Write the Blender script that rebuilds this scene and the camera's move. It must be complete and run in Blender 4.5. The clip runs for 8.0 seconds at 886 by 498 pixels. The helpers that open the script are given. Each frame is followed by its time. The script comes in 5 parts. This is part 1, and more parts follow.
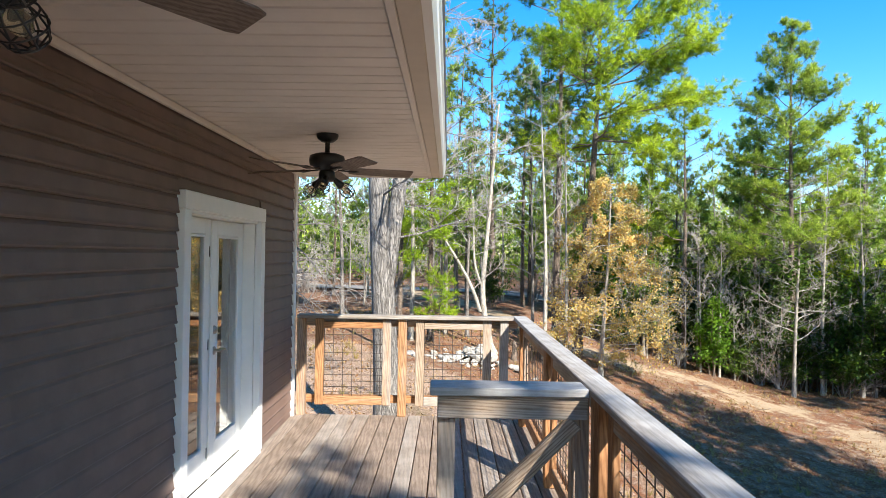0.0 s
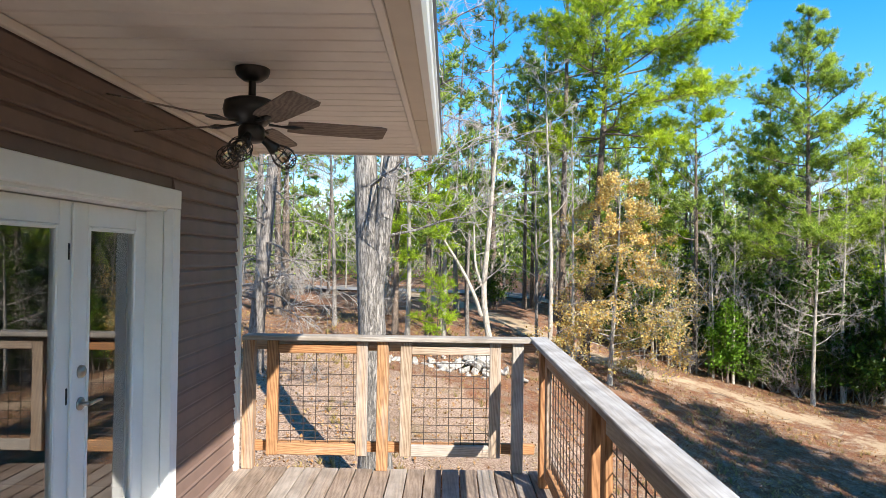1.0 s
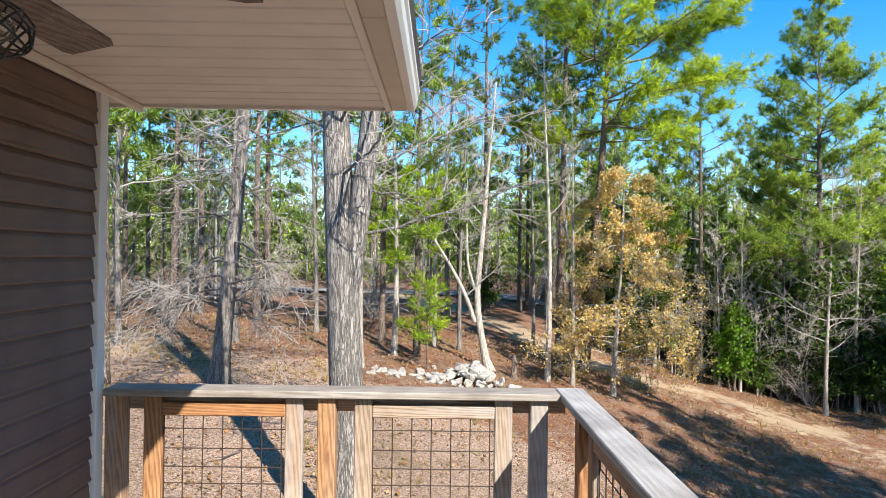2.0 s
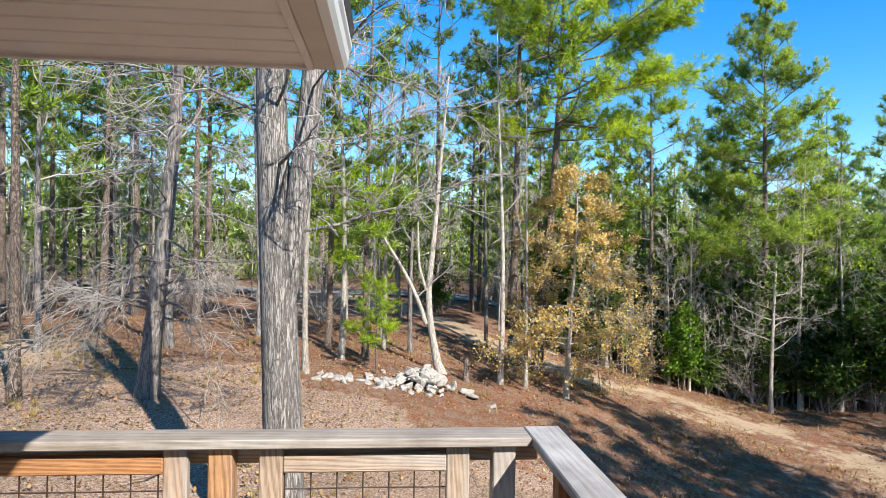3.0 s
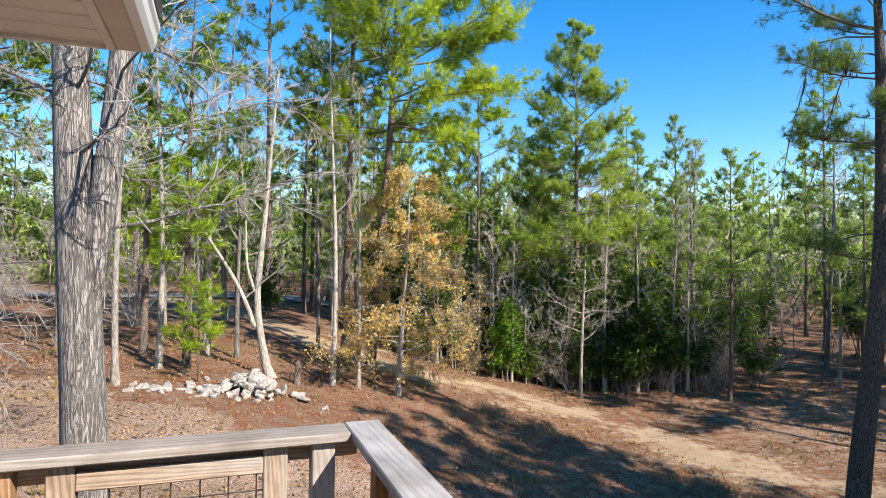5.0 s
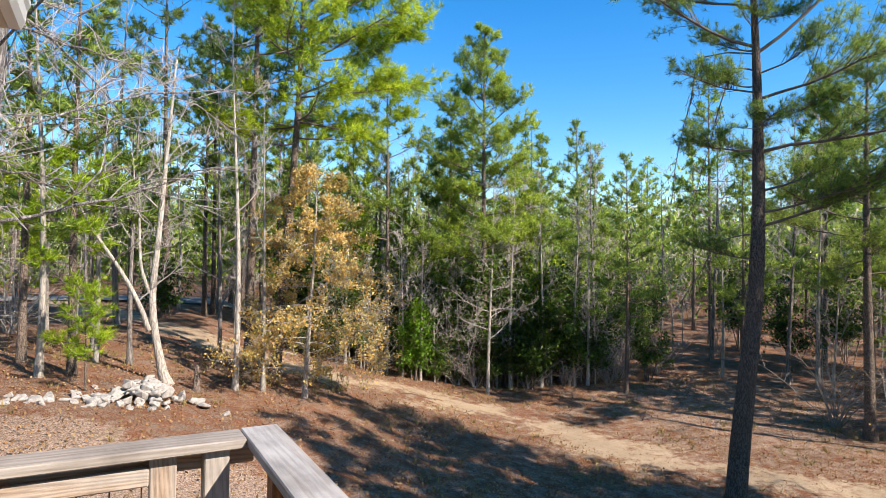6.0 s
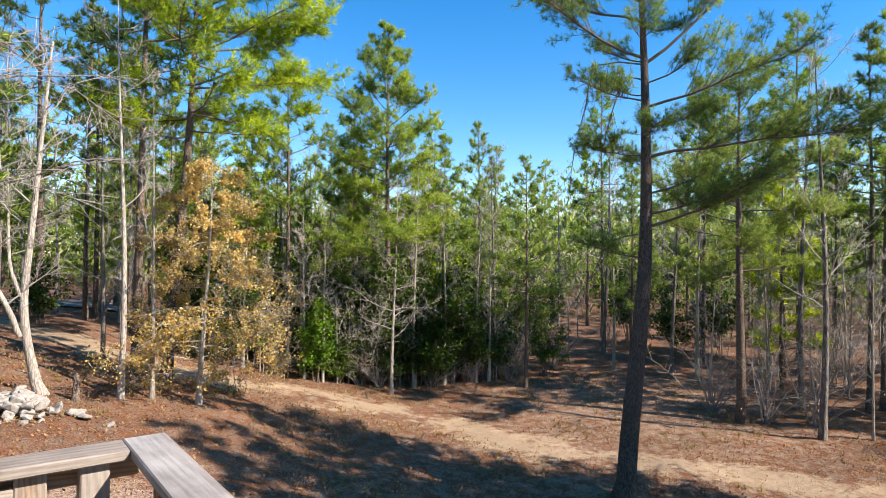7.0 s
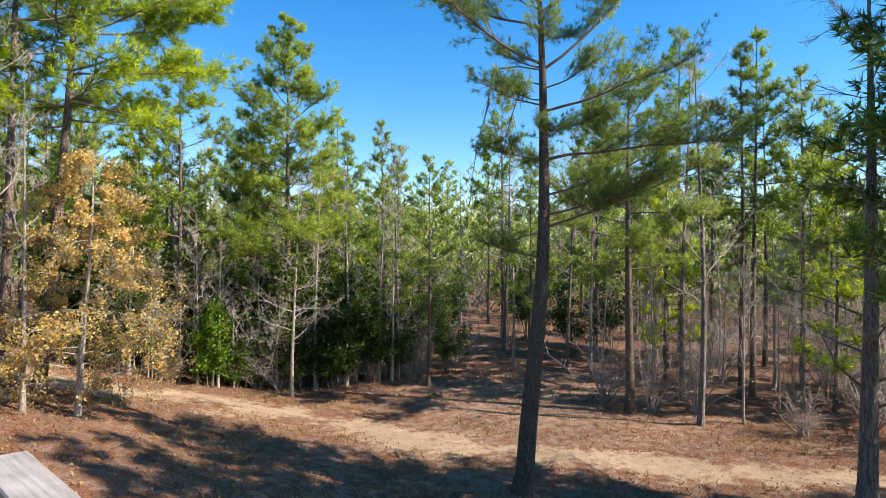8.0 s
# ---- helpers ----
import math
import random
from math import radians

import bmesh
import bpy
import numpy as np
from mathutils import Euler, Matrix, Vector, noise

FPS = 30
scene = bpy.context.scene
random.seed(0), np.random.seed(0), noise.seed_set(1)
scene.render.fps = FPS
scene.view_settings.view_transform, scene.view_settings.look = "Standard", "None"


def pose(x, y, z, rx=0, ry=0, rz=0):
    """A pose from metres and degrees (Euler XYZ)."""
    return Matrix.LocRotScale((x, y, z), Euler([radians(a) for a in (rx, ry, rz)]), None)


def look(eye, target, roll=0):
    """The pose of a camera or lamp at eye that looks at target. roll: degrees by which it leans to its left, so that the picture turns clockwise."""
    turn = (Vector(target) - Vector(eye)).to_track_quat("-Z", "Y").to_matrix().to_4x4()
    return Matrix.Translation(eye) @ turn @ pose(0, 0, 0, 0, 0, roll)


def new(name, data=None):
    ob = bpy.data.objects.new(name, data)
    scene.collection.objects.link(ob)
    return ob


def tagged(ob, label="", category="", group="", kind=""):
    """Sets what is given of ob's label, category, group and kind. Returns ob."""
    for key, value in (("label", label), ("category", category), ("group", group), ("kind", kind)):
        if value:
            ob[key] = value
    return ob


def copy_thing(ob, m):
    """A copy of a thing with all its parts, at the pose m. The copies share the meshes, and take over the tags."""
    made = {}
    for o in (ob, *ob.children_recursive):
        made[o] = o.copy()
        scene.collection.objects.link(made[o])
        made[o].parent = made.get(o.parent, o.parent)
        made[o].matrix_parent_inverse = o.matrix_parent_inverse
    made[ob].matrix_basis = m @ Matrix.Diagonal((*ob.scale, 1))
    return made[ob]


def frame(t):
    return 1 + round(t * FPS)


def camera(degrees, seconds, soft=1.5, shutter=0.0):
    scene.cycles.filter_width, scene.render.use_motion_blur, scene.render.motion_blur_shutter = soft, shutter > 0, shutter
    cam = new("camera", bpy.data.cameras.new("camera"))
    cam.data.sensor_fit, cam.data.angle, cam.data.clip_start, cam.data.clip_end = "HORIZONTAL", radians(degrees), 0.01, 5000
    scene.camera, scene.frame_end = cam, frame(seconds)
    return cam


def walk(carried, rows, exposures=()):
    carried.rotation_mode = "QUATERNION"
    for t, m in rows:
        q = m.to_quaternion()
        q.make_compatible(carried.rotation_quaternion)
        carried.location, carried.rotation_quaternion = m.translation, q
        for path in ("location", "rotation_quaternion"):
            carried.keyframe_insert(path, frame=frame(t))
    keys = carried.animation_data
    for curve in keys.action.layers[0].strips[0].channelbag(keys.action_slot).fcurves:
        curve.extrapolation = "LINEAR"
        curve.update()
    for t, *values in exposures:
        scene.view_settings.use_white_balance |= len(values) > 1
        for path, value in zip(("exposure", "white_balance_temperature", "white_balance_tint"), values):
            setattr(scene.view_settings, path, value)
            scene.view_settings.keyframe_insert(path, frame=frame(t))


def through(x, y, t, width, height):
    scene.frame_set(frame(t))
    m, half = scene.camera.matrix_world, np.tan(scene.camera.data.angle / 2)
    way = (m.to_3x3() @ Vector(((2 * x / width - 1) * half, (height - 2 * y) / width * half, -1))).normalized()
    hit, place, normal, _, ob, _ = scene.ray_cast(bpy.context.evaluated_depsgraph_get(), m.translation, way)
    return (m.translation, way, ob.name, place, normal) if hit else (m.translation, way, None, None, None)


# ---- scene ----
cam = camera(71.1, 8.0, soft=0.75)
METRES, EYE, TILT, LEAN, TURN = 4.6, 1.76, 0.0, 0.0, 0.5
ROWS = [
    (0.0, 0.0, 0.0, 0.0, -0.01, 0.55, -0.81),
    (0.5, 0.0062, 0.179, 0.0002, -0.01, 0.56, -0.79),
    (1.0, 0.0109, 0.3621, 0.0014, -0.04, 0.57, -0.77),
    (2.5, 0.0359, 0.8926, 0.0111, -2.39, 0.57, -0.81),
    (3.0, 0.043, 0.9295, 0.01, -5.18, 0.59, -0.88),
    (3.5, 0.0469, 0.9285, 0.0076, -8.28, 0.64, -0.88),
    (4.0, 0.0482, 0.9218, 0.0071, -12.34, 0.7, -0.83),
    (4.5, 0.0505, 0.9208, 0.0076, -16.38, 0.76, -0.79),
    (6.0, 0.0625, 0.9257, 0.0055, -28.73, 0.88, -0.68),
    (6.5, 0.0651, 0.9301, 0.0041, -33.16, 0.91, -0.62),
    (7.0, 0.0675, 0.9357, 0.0019, -37.63, 0.93, -0.58),
    (7.5, 0.072, 0.9385, 0.0014, -42.06, 0.94, -0.54),
    (8.0, 0.077, 0.9437, 0.0003, -46.55, 0.96, -0.52),
]
walk(cam, [(t, pose(0, 0, EYE, TILT, LEAN, TURN) @ pose(METRES * x, METRES * y, METRES * z, 90 + pitch, roll, yaw)) for t, x, y, z, yaw, pitch, roll in ROWS],
     exposures=[(0.0, 1.44, 6650, 10), (1.2, 1.37, 6650, 11), (3.0, 1.10, 6600, 12), (8.0, 1.06, 7250, 19)])

# ---- world and sun ----
SUN = Vector((0.70, -1.10, 1.0)).normalized()
world = bpy.data.worlds.new("sky")
scene.world = world
world.use_nodes = True
sky = world.node_tree.nodes.new("ShaderNodeTexSky")
sky.sky_type = "NISHITA"
sky.sun_disc = False
sky.sun_elevation = math.asin(SUN.z)
sky.sun_rotation = math.atan2(SUN.x, SUN.y)
sky.air_density, sky.dust_density, sky.ozone_density = 1.0, 0.1, 3.6
back = world.node_tree.nodes["Background"]
back.inputs["Strength"].default_value = 0.125
clear = world.node_tree.nodes.new("ShaderNodeHueSaturation")
clear.inputs["Saturation"].default_value = 1.4
world.node_tree.links.new(sky.outputs[0], clear.inputs["Color"])
world.node_tree.links.new(clear.outputs[0], back.inputs["Color"])
sun = new("sun", bpy.data.lights.new("sun", "SUN"))
sun.data.energy, sun.data.angle, sun.data.color = 4.8, radians(0.53), (1.0, 0.95, 0.86)
sun.matrix_world = look((0, 0, 40), Vector((0, 0, 40)) - SUN)


# ---- materials ----
def material(name, base=(0.5, 0.5, 0.5), rough=0.7, metal=0.0):
    m = bpy.data.materials.new(name)
    m.use_nodes = True
    b = m.node_tree.nodes["Principled BSDF"]
    b.inputs["Base Color"].default_value = (*base, 1)
    b.inputs["Roughness"].default_value = rough
    b.inputs["Metallic"].default_value = metal
    return m


def nodes_of(m):
    return m.node_tree.nodes, m.node_tree.links, m.node_tree.nodes["Principled BSDF"]


def coords(m, scale=(1, 1, 1), kind="Object"):
    n, l, _ = nodes_of(m)
    c, p = n.new("ShaderNodeTexCoord"), n.new("ShaderNodeMapping")
    p.inputs["Scale"].default_value = scale
    l.new(c.outputs[kind], p.inputs["Vector"])
    return p.outputs["Vector"]


def noise_tex(m, vec, scale, detail=5.0, rough=0.6, distort=0.0):
    n, l, _ = nodes_of(m)
    t = n.new("ShaderNodeTexNoise")
    t.inputs["Scale"].default_value, t.inputs["Detail"].default_value = scale, detail
    t.inputs["Roughness"].default_value, t.inputs["Distortion"].default_value = rough, distort
    l.new(vec, t.inputs["Vector"])
    return t.outputs["Fac"]


def ramp(m, fac, stops):
    n, l, _ = nodes_of(m)
    r = n.new("ShaderNodeValToRGB")
    e = r.color_ramp.elements
    while len(e) < len(stops):
        e.new(0.5)
    for el, (at, col) in zip(e, stops):
        el.position, el.color = at, (*col, 1)
    l.new(fac, r.inputs["Fac"])
    return r.outputs["Color"]


def mix(m, fac, a, b, blend="MIX"):
    n, l, _ = nodes_of(m)
    x = n.new("ShaderNodeMix")
    x.data_type, x.blend_type = "RGBA", blend
    for value, key in ((fac, 0), (a, 6), (b, 7)):
        if isinstance(value, bpy.types.NodeSocket):
            l.new(value, x.inputs[key])
        else:
            x.inputs[key].default_value = value if key == 0 else (*value, 1)
    return x.outputs[2]


def math_node(m, op, a, b=0.5):
    n, l, _ = nodes_of(m)
    x = n.new("ShaderNodeMath")
    x.operation = op
    for value, key in ((a, 0), (b, 1)):
        if isinstance(value, bpy.types.NodeSocket):
            l.new(value, x.inputs[key])
        else:
            x.inputs[key].default_value = value
    return x.outputs[0]


def bump(m, height, strength=0.4, distance=0.01):
    n, l, b = nodes_of(m)
    x = n.new("ShaderNodeBump")
    x.inputs["Strength"].default_value, x.inputs["Distance"].default_value = strength, distance
    l.new(height, x.inputs["Height"])
    l.new(x.outputs["Normal"], b.inputs["Normal"])


def random_of(m, island=False):
    n, l, _ = nodes_of(m)
    if island:
        return n.new("ShaderNodeNewGeometry").outputs["Random Per Island"]
    return n.new("ShaderNodeObjectInfo").outputs["Random"]


def wood(name, dark, light, stretch, worn=None, wear=0.5, rings=0.22, relief=0.25, hue=False):
    """Sawn lumber: long grain along the axis of least stretch, knots, and weathered grey over it."""
    m = material(name, light, 0.75)
    n, l, b = nodes_of(m)
    vec = coords(m, stretch)
    shift = n.new("ShaderNodeVectorMath")
    shift.operation = "ADD"
    rnd = random_of(m)
    comb = n.new("ShaderNodeCombineXYZ")
    for k in range(3):
        l.new(math_node(m, "MULTIPLY", rnd, 37.0 + 11 * k), comb.inputs[k])
    l.new(vec, shift.inputs[0])
    l.new(comb.outputs[0], shift.inputs[1])
    vec = shift.outputs[0]
    w = n.new("ShaderNodeTexWave")
    w.wave_type, w.rings_direction = "RINGS", "SPHERICAL"
    w.inputs["Scale"].default_value, w.inputs["Distortion"].default_value = 2.2, 9.0
    w.inputs["Detail"].default_value, w.inputs["Detail Scale"].default_value = 3.0, 0.8
    l.new(vec, w.inputs["Vector"])
    fine = noise_tex(m, vec, 14.0, 6.0, 0.7)
    grain = math_node(m, "ADD", math_node(m, "MULTIPLY", w.outputs["Fac"], rings), math_node(m, "MULTIPLY", fine, 1.0 - rings))
    col = ramp(m, grain, [(0.30, dark), (0.62, light)])
    if worn:
        patch = noise_tex(m, vec, 0.9, 4.0, 0.65)
        patch = math_node(m, "ADD", patch, math_node(m, "MULTIPLY", math_node(m, "SUBTRACT", rnd, 0.5), 0.5))
        fac = ramp(m, patch, [(0.62 - 0.35 * wear, (0, 0, 0)), (0.85 - 0.35 * wear, (1, 1, 1))])
        grey = ramp(m, grain, [(0.25, tuple(0.62 * c for c in worn)), (0.6, worn)])
        col = mix(m, fac, col, grey)
    knot = n.new("ShaderNodeTexVoronoi")
    knot.inputs["Scale"].default_value = 0.55
    wide = n.new("ShaderNodeVectorMath")
    wide.operation = "MULTIPLY"
    wide.inputs[1].default_value = (0.7, 0.7, 0.7)
    l.new(vec, wide.inputs[0])
    l.new(wide.outputs[0], knot.inputs["Vector"])
    spot = ramp(m, knot.outputs["Distance"], [(0.05, (1, 1, 1)), (0.13, (0, 0, 0))])
    col = mix(m, math_node(m, "MULTIPLY", spot, 0.75), col, tuple(0.55 * v for v in dark))
    blotch = noise_tex(m, coords(m), 3.2, 5, 0.65)
    col = mix(m, 1.0, col, ramp(m, blotch, [(0.35, (0.74, 0.72, 0.70)), (0.62, (1.1, 1.09, 1.08))]), "MULTIPLY")
    tone = ramp(m, rnd, [(0, (0.88, 0.74, 0.62)), (0.4, (0.96, 0.93, 0.90)), (1, (1.05, 1.05, 1.05))] if hue else [(0, (0.88, 0.87, 0.86)), (1, (1.08, 1.07, 1.06))])
    col = mix(m, 1.0, col, tone, "MULTIPLY")
    l.new(col, b.inputs["Base Color"])
    bump(m, grain, relief, 0.003)
    return m


def bark(name, dark, light, scale=5.0, lift=0.03, flat=0.22):
    m = material(name, light, 0.95)
    n, l, b = nodes_of(m)
    vec = coords(m, (1, 1, flat))
    v = n.new("ShaderNodeTexVoronoi")
    v.feature, v.inputs["Scale"].default_value = "DISTANCE_TO_EDGE", scale * 2.0
    warp = n.new("ShaderNodeVectorMath")
    warp.operation = "ADD"
    nz = n.new("ShaderNodeTexNoise")
    nz.inputs["Scale"].default_value = scale * 1.5
    l.new(vec, nz.inputs["Vector"])
    sc = n.new("ShaderNodeVectorMath")
    sc.operation, sc.inputs[3].default_value = "SCALE", 0.22
    l.new(nz.outputs["Color"], sc.inputs[0])
    l.new(vec, warp.inputs[0])
    l.new(sc.outputs[0], warp.inputs[1])
    l.new(warp.outputs[0], v.inputs["Vector"])
    plate = ramp(m, v.outputs["Distance"], [(0.0, (0, 0, 0)), (0.16, (1, 1, 1))])
    fine = noise_tex(m, vec, scale * 6, 6, 0.7)
    big = noise_tex(m, coords(m), 0.9, 3, 0.6)
    col = mix(m, plate, dark, ramp(m, fine, [(0.3, tuple(0.6 * c for c in light)), (0.7, light)]))
    col = mix(m, ramp(m, big, [(0.45, (0, 0, 0)), (0.7, (0.6, 0.6, 0.6))]), col, tuple(0.55 * c for c in light))
    tone = ramp(m, random_of(m), [(0, (0.75, 0.74, 0.72)), (1, (1.2, 1.18, 1.15))])
    l.new(mix(m, 1.0, col, tone, "MULTIPLY"), b.inputs["Base Color"])
    bump(m, math_node(m, "ADD", plate, math_node(m, "MULTIPLY", fine, 0.4)), 0.9, lift)
    return m


def furrowed(name, dark, light, scale=9.0, lift=0.02):
    """Bark of fine broken ridges running up the trunk."""
    m = material(name, light, 0.95)
    n, l, b = nodes_of(m)
    vec = coords(m, (1, 1, 0.12))
    ridges = []
    for k in (1.0, 2.3):
        f = noise_tex(m, vec, scale * k, 3, 0.55, 0.6)
        ridges.append(math_node(m, "ABSOLUTE", math_node(m, "SUBTRACT", f, 0.5)))
    groove = math_node(m, "MULTIPLY", ramp(m, ridges[0], [(0.0, (0.15, 0.15, 0.15)), (0.075, (1, 1, 1))]), ramp(m, ridges[1], [(0.0, (0.35, 0.35, 0.35)), (0.06, (1, 1, 1))]))
    fine = noise_tex(m, coords(m), 30, 6, 0.7)
    col = mix(m, groove, dark, ramp(m, fine, [(0.3, tuple(0.7 * v for v in light)), (0.65, light)]))
    big = noise_tex(m, coords(m), 1.1, 4, 0.6)
    col = mix(m, ramp(m, big, [(0.5, (0, 0, 0)), (0.7, (0.5, 0.5, 0.5))]), col, tuple(0.5 * v for v in light))
    l.new(col, b.inputs["Base Color"])
    bump(m, math_node(m, "ADD", groove, math_node(m, "MULTIPLY", fine, 0.3)), 0.9, lift)
    return m


def leafy(name, cols, through=0.35, rough=0.55):
    """Leaves or needles: colour by leaf and by plant, and some light let through."""
    m = material(name, cols[0], rough)
    n, l, b = nodes_of(m)
    spread = [(i / max(1, len(cols) - 1), c) for i, c in enumerate(cols)]
    col = ramp(m, random_of(m, True), spread)
    clump = noise_tex(m, coords(m), 0.55, 2, 0.5)
    col = mix(m, 1.0, col, ramp(m, clump, [(0.3, (0.7, 0.78, 0.7)), (0.7, (1.25, 1.2, 1.05))]), "MULTIPLY")
    tone = ramp(m, random_of(m), [(0, (0.78, 0.85, 0.8)), (1, (1.2, 1.12, 1.0))])
    col = mix(m, 1.0, col, tone, "MULTIPLY")
    l.new(col, b.inputs["Base Color"])
    b.inputs["Specular IOR Level"].default_value = 0.25
    t, s = n.new("ShaderNodeBsdfTranslucent"), n.new("ShaderNodeMixShader")
    l.new(col, t.inputs["Color"])
    s.inputs[0].default_value = through
    l.new(b.outputs[0], s.inputs[1])
    l.new(t.outputs[0], s.inputs[2])
    l.new(s.outputs[0], n["Material Output"].inputs["Surface"])
    return m


def painted(name, base, rough=0.5, dirt=0.12, scale=3.0):
    m = material(name, base, rough)
    n, l, b = nodes_of(m)
    f = noise_tex(m, coords(m), scale, 6, 0.65)
    lo = tuple(c * (1 - dirt) for c in base)
    l.new(ramp(m, f, [(0.35, lo), (0.65, base)]), b.inputs["Base Color"])
    bump(m, noise_tex(m, coords(m), 160, 2), 0.08, 0.001)
    return m


GOLD_D, GOLD_L, GREY = (0.22, 0.105, 0.042), (0.45, 0.265, 0.135), (0.36, 0.315, 0.275)
wood_x = wood("lumber_along_x", GOLD_D, GOLD_L, (0.9, 12, 12), GREY, 0.42, 0.26, 0.3, True)
wood_y = wood("lumber_along_y", GOLD_D, GOLD_L, (12, 0.9, 12), GREY, 0.65, 0.15, 0.25, True)
wood_z = wood("lumber_upright", GOLD_D, GOLD_L, (12, 12, 0.9), GREY, 0.42, 0.26, 0.3, True)
aged_x = wood("aged_lumber_along_x", (0.20, 0.135, 0.085), (0.43, 0.335, 0.25), (0.9, 14, 14), (0.40, 0.37, 0.335), 0.6, 0.26)
aged_z = wood("aged_lumber_upright", (0.20, 0.135, 0.085), (0.43, 0.335, 0.25), (14, 14, 0.9), (0.40, 0.37, 0.335), 0.8)
cap_x = wood("weathered_cap_along_x", (0.20, 0.17, 0.14), (0.34, 0.31, 0.275), (0.5, 9, 9), (0.38, 0.375, 0.365), 0.75, 0.18, 0.2)
cap_y = wood("weathered_cap_along_y", (0.20, 0.17, 0.14), (0.34, 0.31, 0.275), (9, 0.5, 9), (0.38, 0.375, 0.365), 0.75, 0.18, 0.2)
deck_wood = wood("deck_board_wood", (0.14, 0.10, 0.075), (0.29, 0.23, 0.185), (9, 0.5, 9), (0.30, 0.265, 0.235), 0.45, 0.15, 0.2)
siding_m = painted("brown_vinyl_siding", (0.185, 0.122, 0.10), 0.55, 0.25, 2.5)
white_m = painted("white_paint", (0.80, 0.80, 0.78), 0.4, 0.08)
soffit_m = painted("cream_soffit", (0.80, 0.73, 0.65), 0.55, 0.10)
fascia_m = painted("cream_fascia", (0.60, 0.52, 0.42), 0.5, 0.10)
gutter_m = painted("white_gutter", (0.78, 0.77, 0.74), 0.3, 0.08)
fan_black = painted("black_fan_metal", (0.018, 0.014, 0.012), 0.4, 0.3, 20)
fan_blade = wood("fan_blade_wood", (0.12, 0.085, 0.065), (0.24, 0.19, 0.155), (3, 12, 12))
bulb_m = material("clear_bulb_glass", (0.9, 0.8, 0.6), 0.05)
bulb_m.node_tree.nodes["Principled BSDF"].inputs["Transmission Weight"].default_value = 0.9
wire_m = painted("rusty_wire", (0.045, 0.026, 0.018), 0.6, 0.5, 30)
steel_m = material("brushed_nickel", (0.34, 0.32, 0.30), 0.34, 1.0)
dark_m = painted("dark_gap", (0.02, 0.02, 0.02), 0.8, 0.2)
room_m = painted("grey_room_paint", (0.16, 0.165, 0.165), 0.8, 0.05)
roof_m = painted("grey_shingle", (0.09, 0.085, 0.08), 0.9, 0.4, 12)
glass_m = material("window_glass", (1, 1, 1), 0.0)
_b = glass_m.node_tree.nodes["Principled BSDF"]
_b.inputs["Transmission Weight"].default_value, _b.inputs["IOR"].default_value = 1.0, 1.9
bark_oak = furrowed("grey_oak_bark", (0.045, 0.04, 0.035), (0.36, 0.335, 0.305), 17.0, 0.018)
bark_grey = furrowed("grey_hardwood_bark", (0.05, 0.042, 0.035), (0.30, 0.27, 0.24), 12.0, 0.012)
bark_pale = bark("pale_smooth_bark", (0.20, 0.18, 0.155), (0.50, 0.46, 0.40), 6.0, 0.008)
bark_pine = bark("brown_pine_bark", (0.05, 0.037, 0.03), (0.25, 0.195, 0.155), 7.0, 0.03, 0.4)
twig_brush = painted("dull_grey_twig", (0.38, 0.335, 0.295), 0.9, 0.3, 4.0)
twig_m = painted("grey_twig", (0.40, 0.365, 0.325), 0.9, 0.35, 4.0)
twig_dark = painted("brown_twig", (0.17, 0.13, 0.105), 0.9, 0.3, 4.0)
needle_bright = leafy("bright_pine_needles", [(0.17, 0.28, 0.015), (0.38, 0.52, 0.03), (0.60, 0.70, 0.07)], 0.5)
needle_lime = leafy("lime_sapling_needles", [(0.19, 0.31, 0.02), (0.32, 0.48, 0.03), (0.45, 0.58, 0.06)], 0.5)
needle_mid = leafy("yellow_green_pine_needles", [(0.10, 0.18, 0.028), (0.27, 0.40, 0.055), (0.48, 0.60, 0.11)], 0.5)
needle_green = leafy("green_pine_needles", [(0.085, 0.155, 0.04), (0.22, 0.335, 0.07), (0.42, 0.53, 0.12)], 0.5)
needle_dark = leafy("dark_pine_needles", [(0.075, 0.125, 0.035), (0.14, 0.21, 0.055), (0.21, 0.28, 0.075)], 0.5)
leaf_gold = leafy("dry_gold_leaves", [(0.74, 0.34, 0.08), (0.92, 0.585, 0.20), (0.95, 0.73, 0.40), (0.80, 0.58, 0.17)], 0.5)
leaf_green = leafy("evergreen_leaves", [(0.03, 0.06, 0.016), (0.07, 0.13, 0.022), (0.13, 0.23, 0.03)], 0.35, 0.4)
leaf_lime = leafy("sunlit_holly_leaves", [(0.08, 0.18, 0.018), (0.15, 0.29, 0.025), (0.22, 0.36, 0.04)], 0.4, 0.4)
stone_m = painted("pale_rubble_stone", (0.40, 0.375, 0.335), 0.9, 0.5, 5.0)
litter_m = leafy("fallen_leaves", [(0.20, 0.085, 0.035), (0.32, 0.17, 0.085), (0.40, 0.27, 0.16), (0.24, 0.11, 0.05)], 0.1, 0.8)
grass_m = leafy("dry_grass", [(0.22, 0.16, 0.07), (0.36, 0.27, 0.14), (0.18, 0.17, 0.06)], 0.2, 0.8)


# ---- mesh helpers ----
def mesh_of(name, verts, faces, mat, smooth=False):
    me = bpy.data.meshes.new(name)
    me.from_pydata([tuple(v) for v in verts], [], faces)
    me.materials.append(mat)
    if smooth:
        me.polygons.foreach_set("use_smooth", [True] * len(me.polygons))
    me.update()
    return me


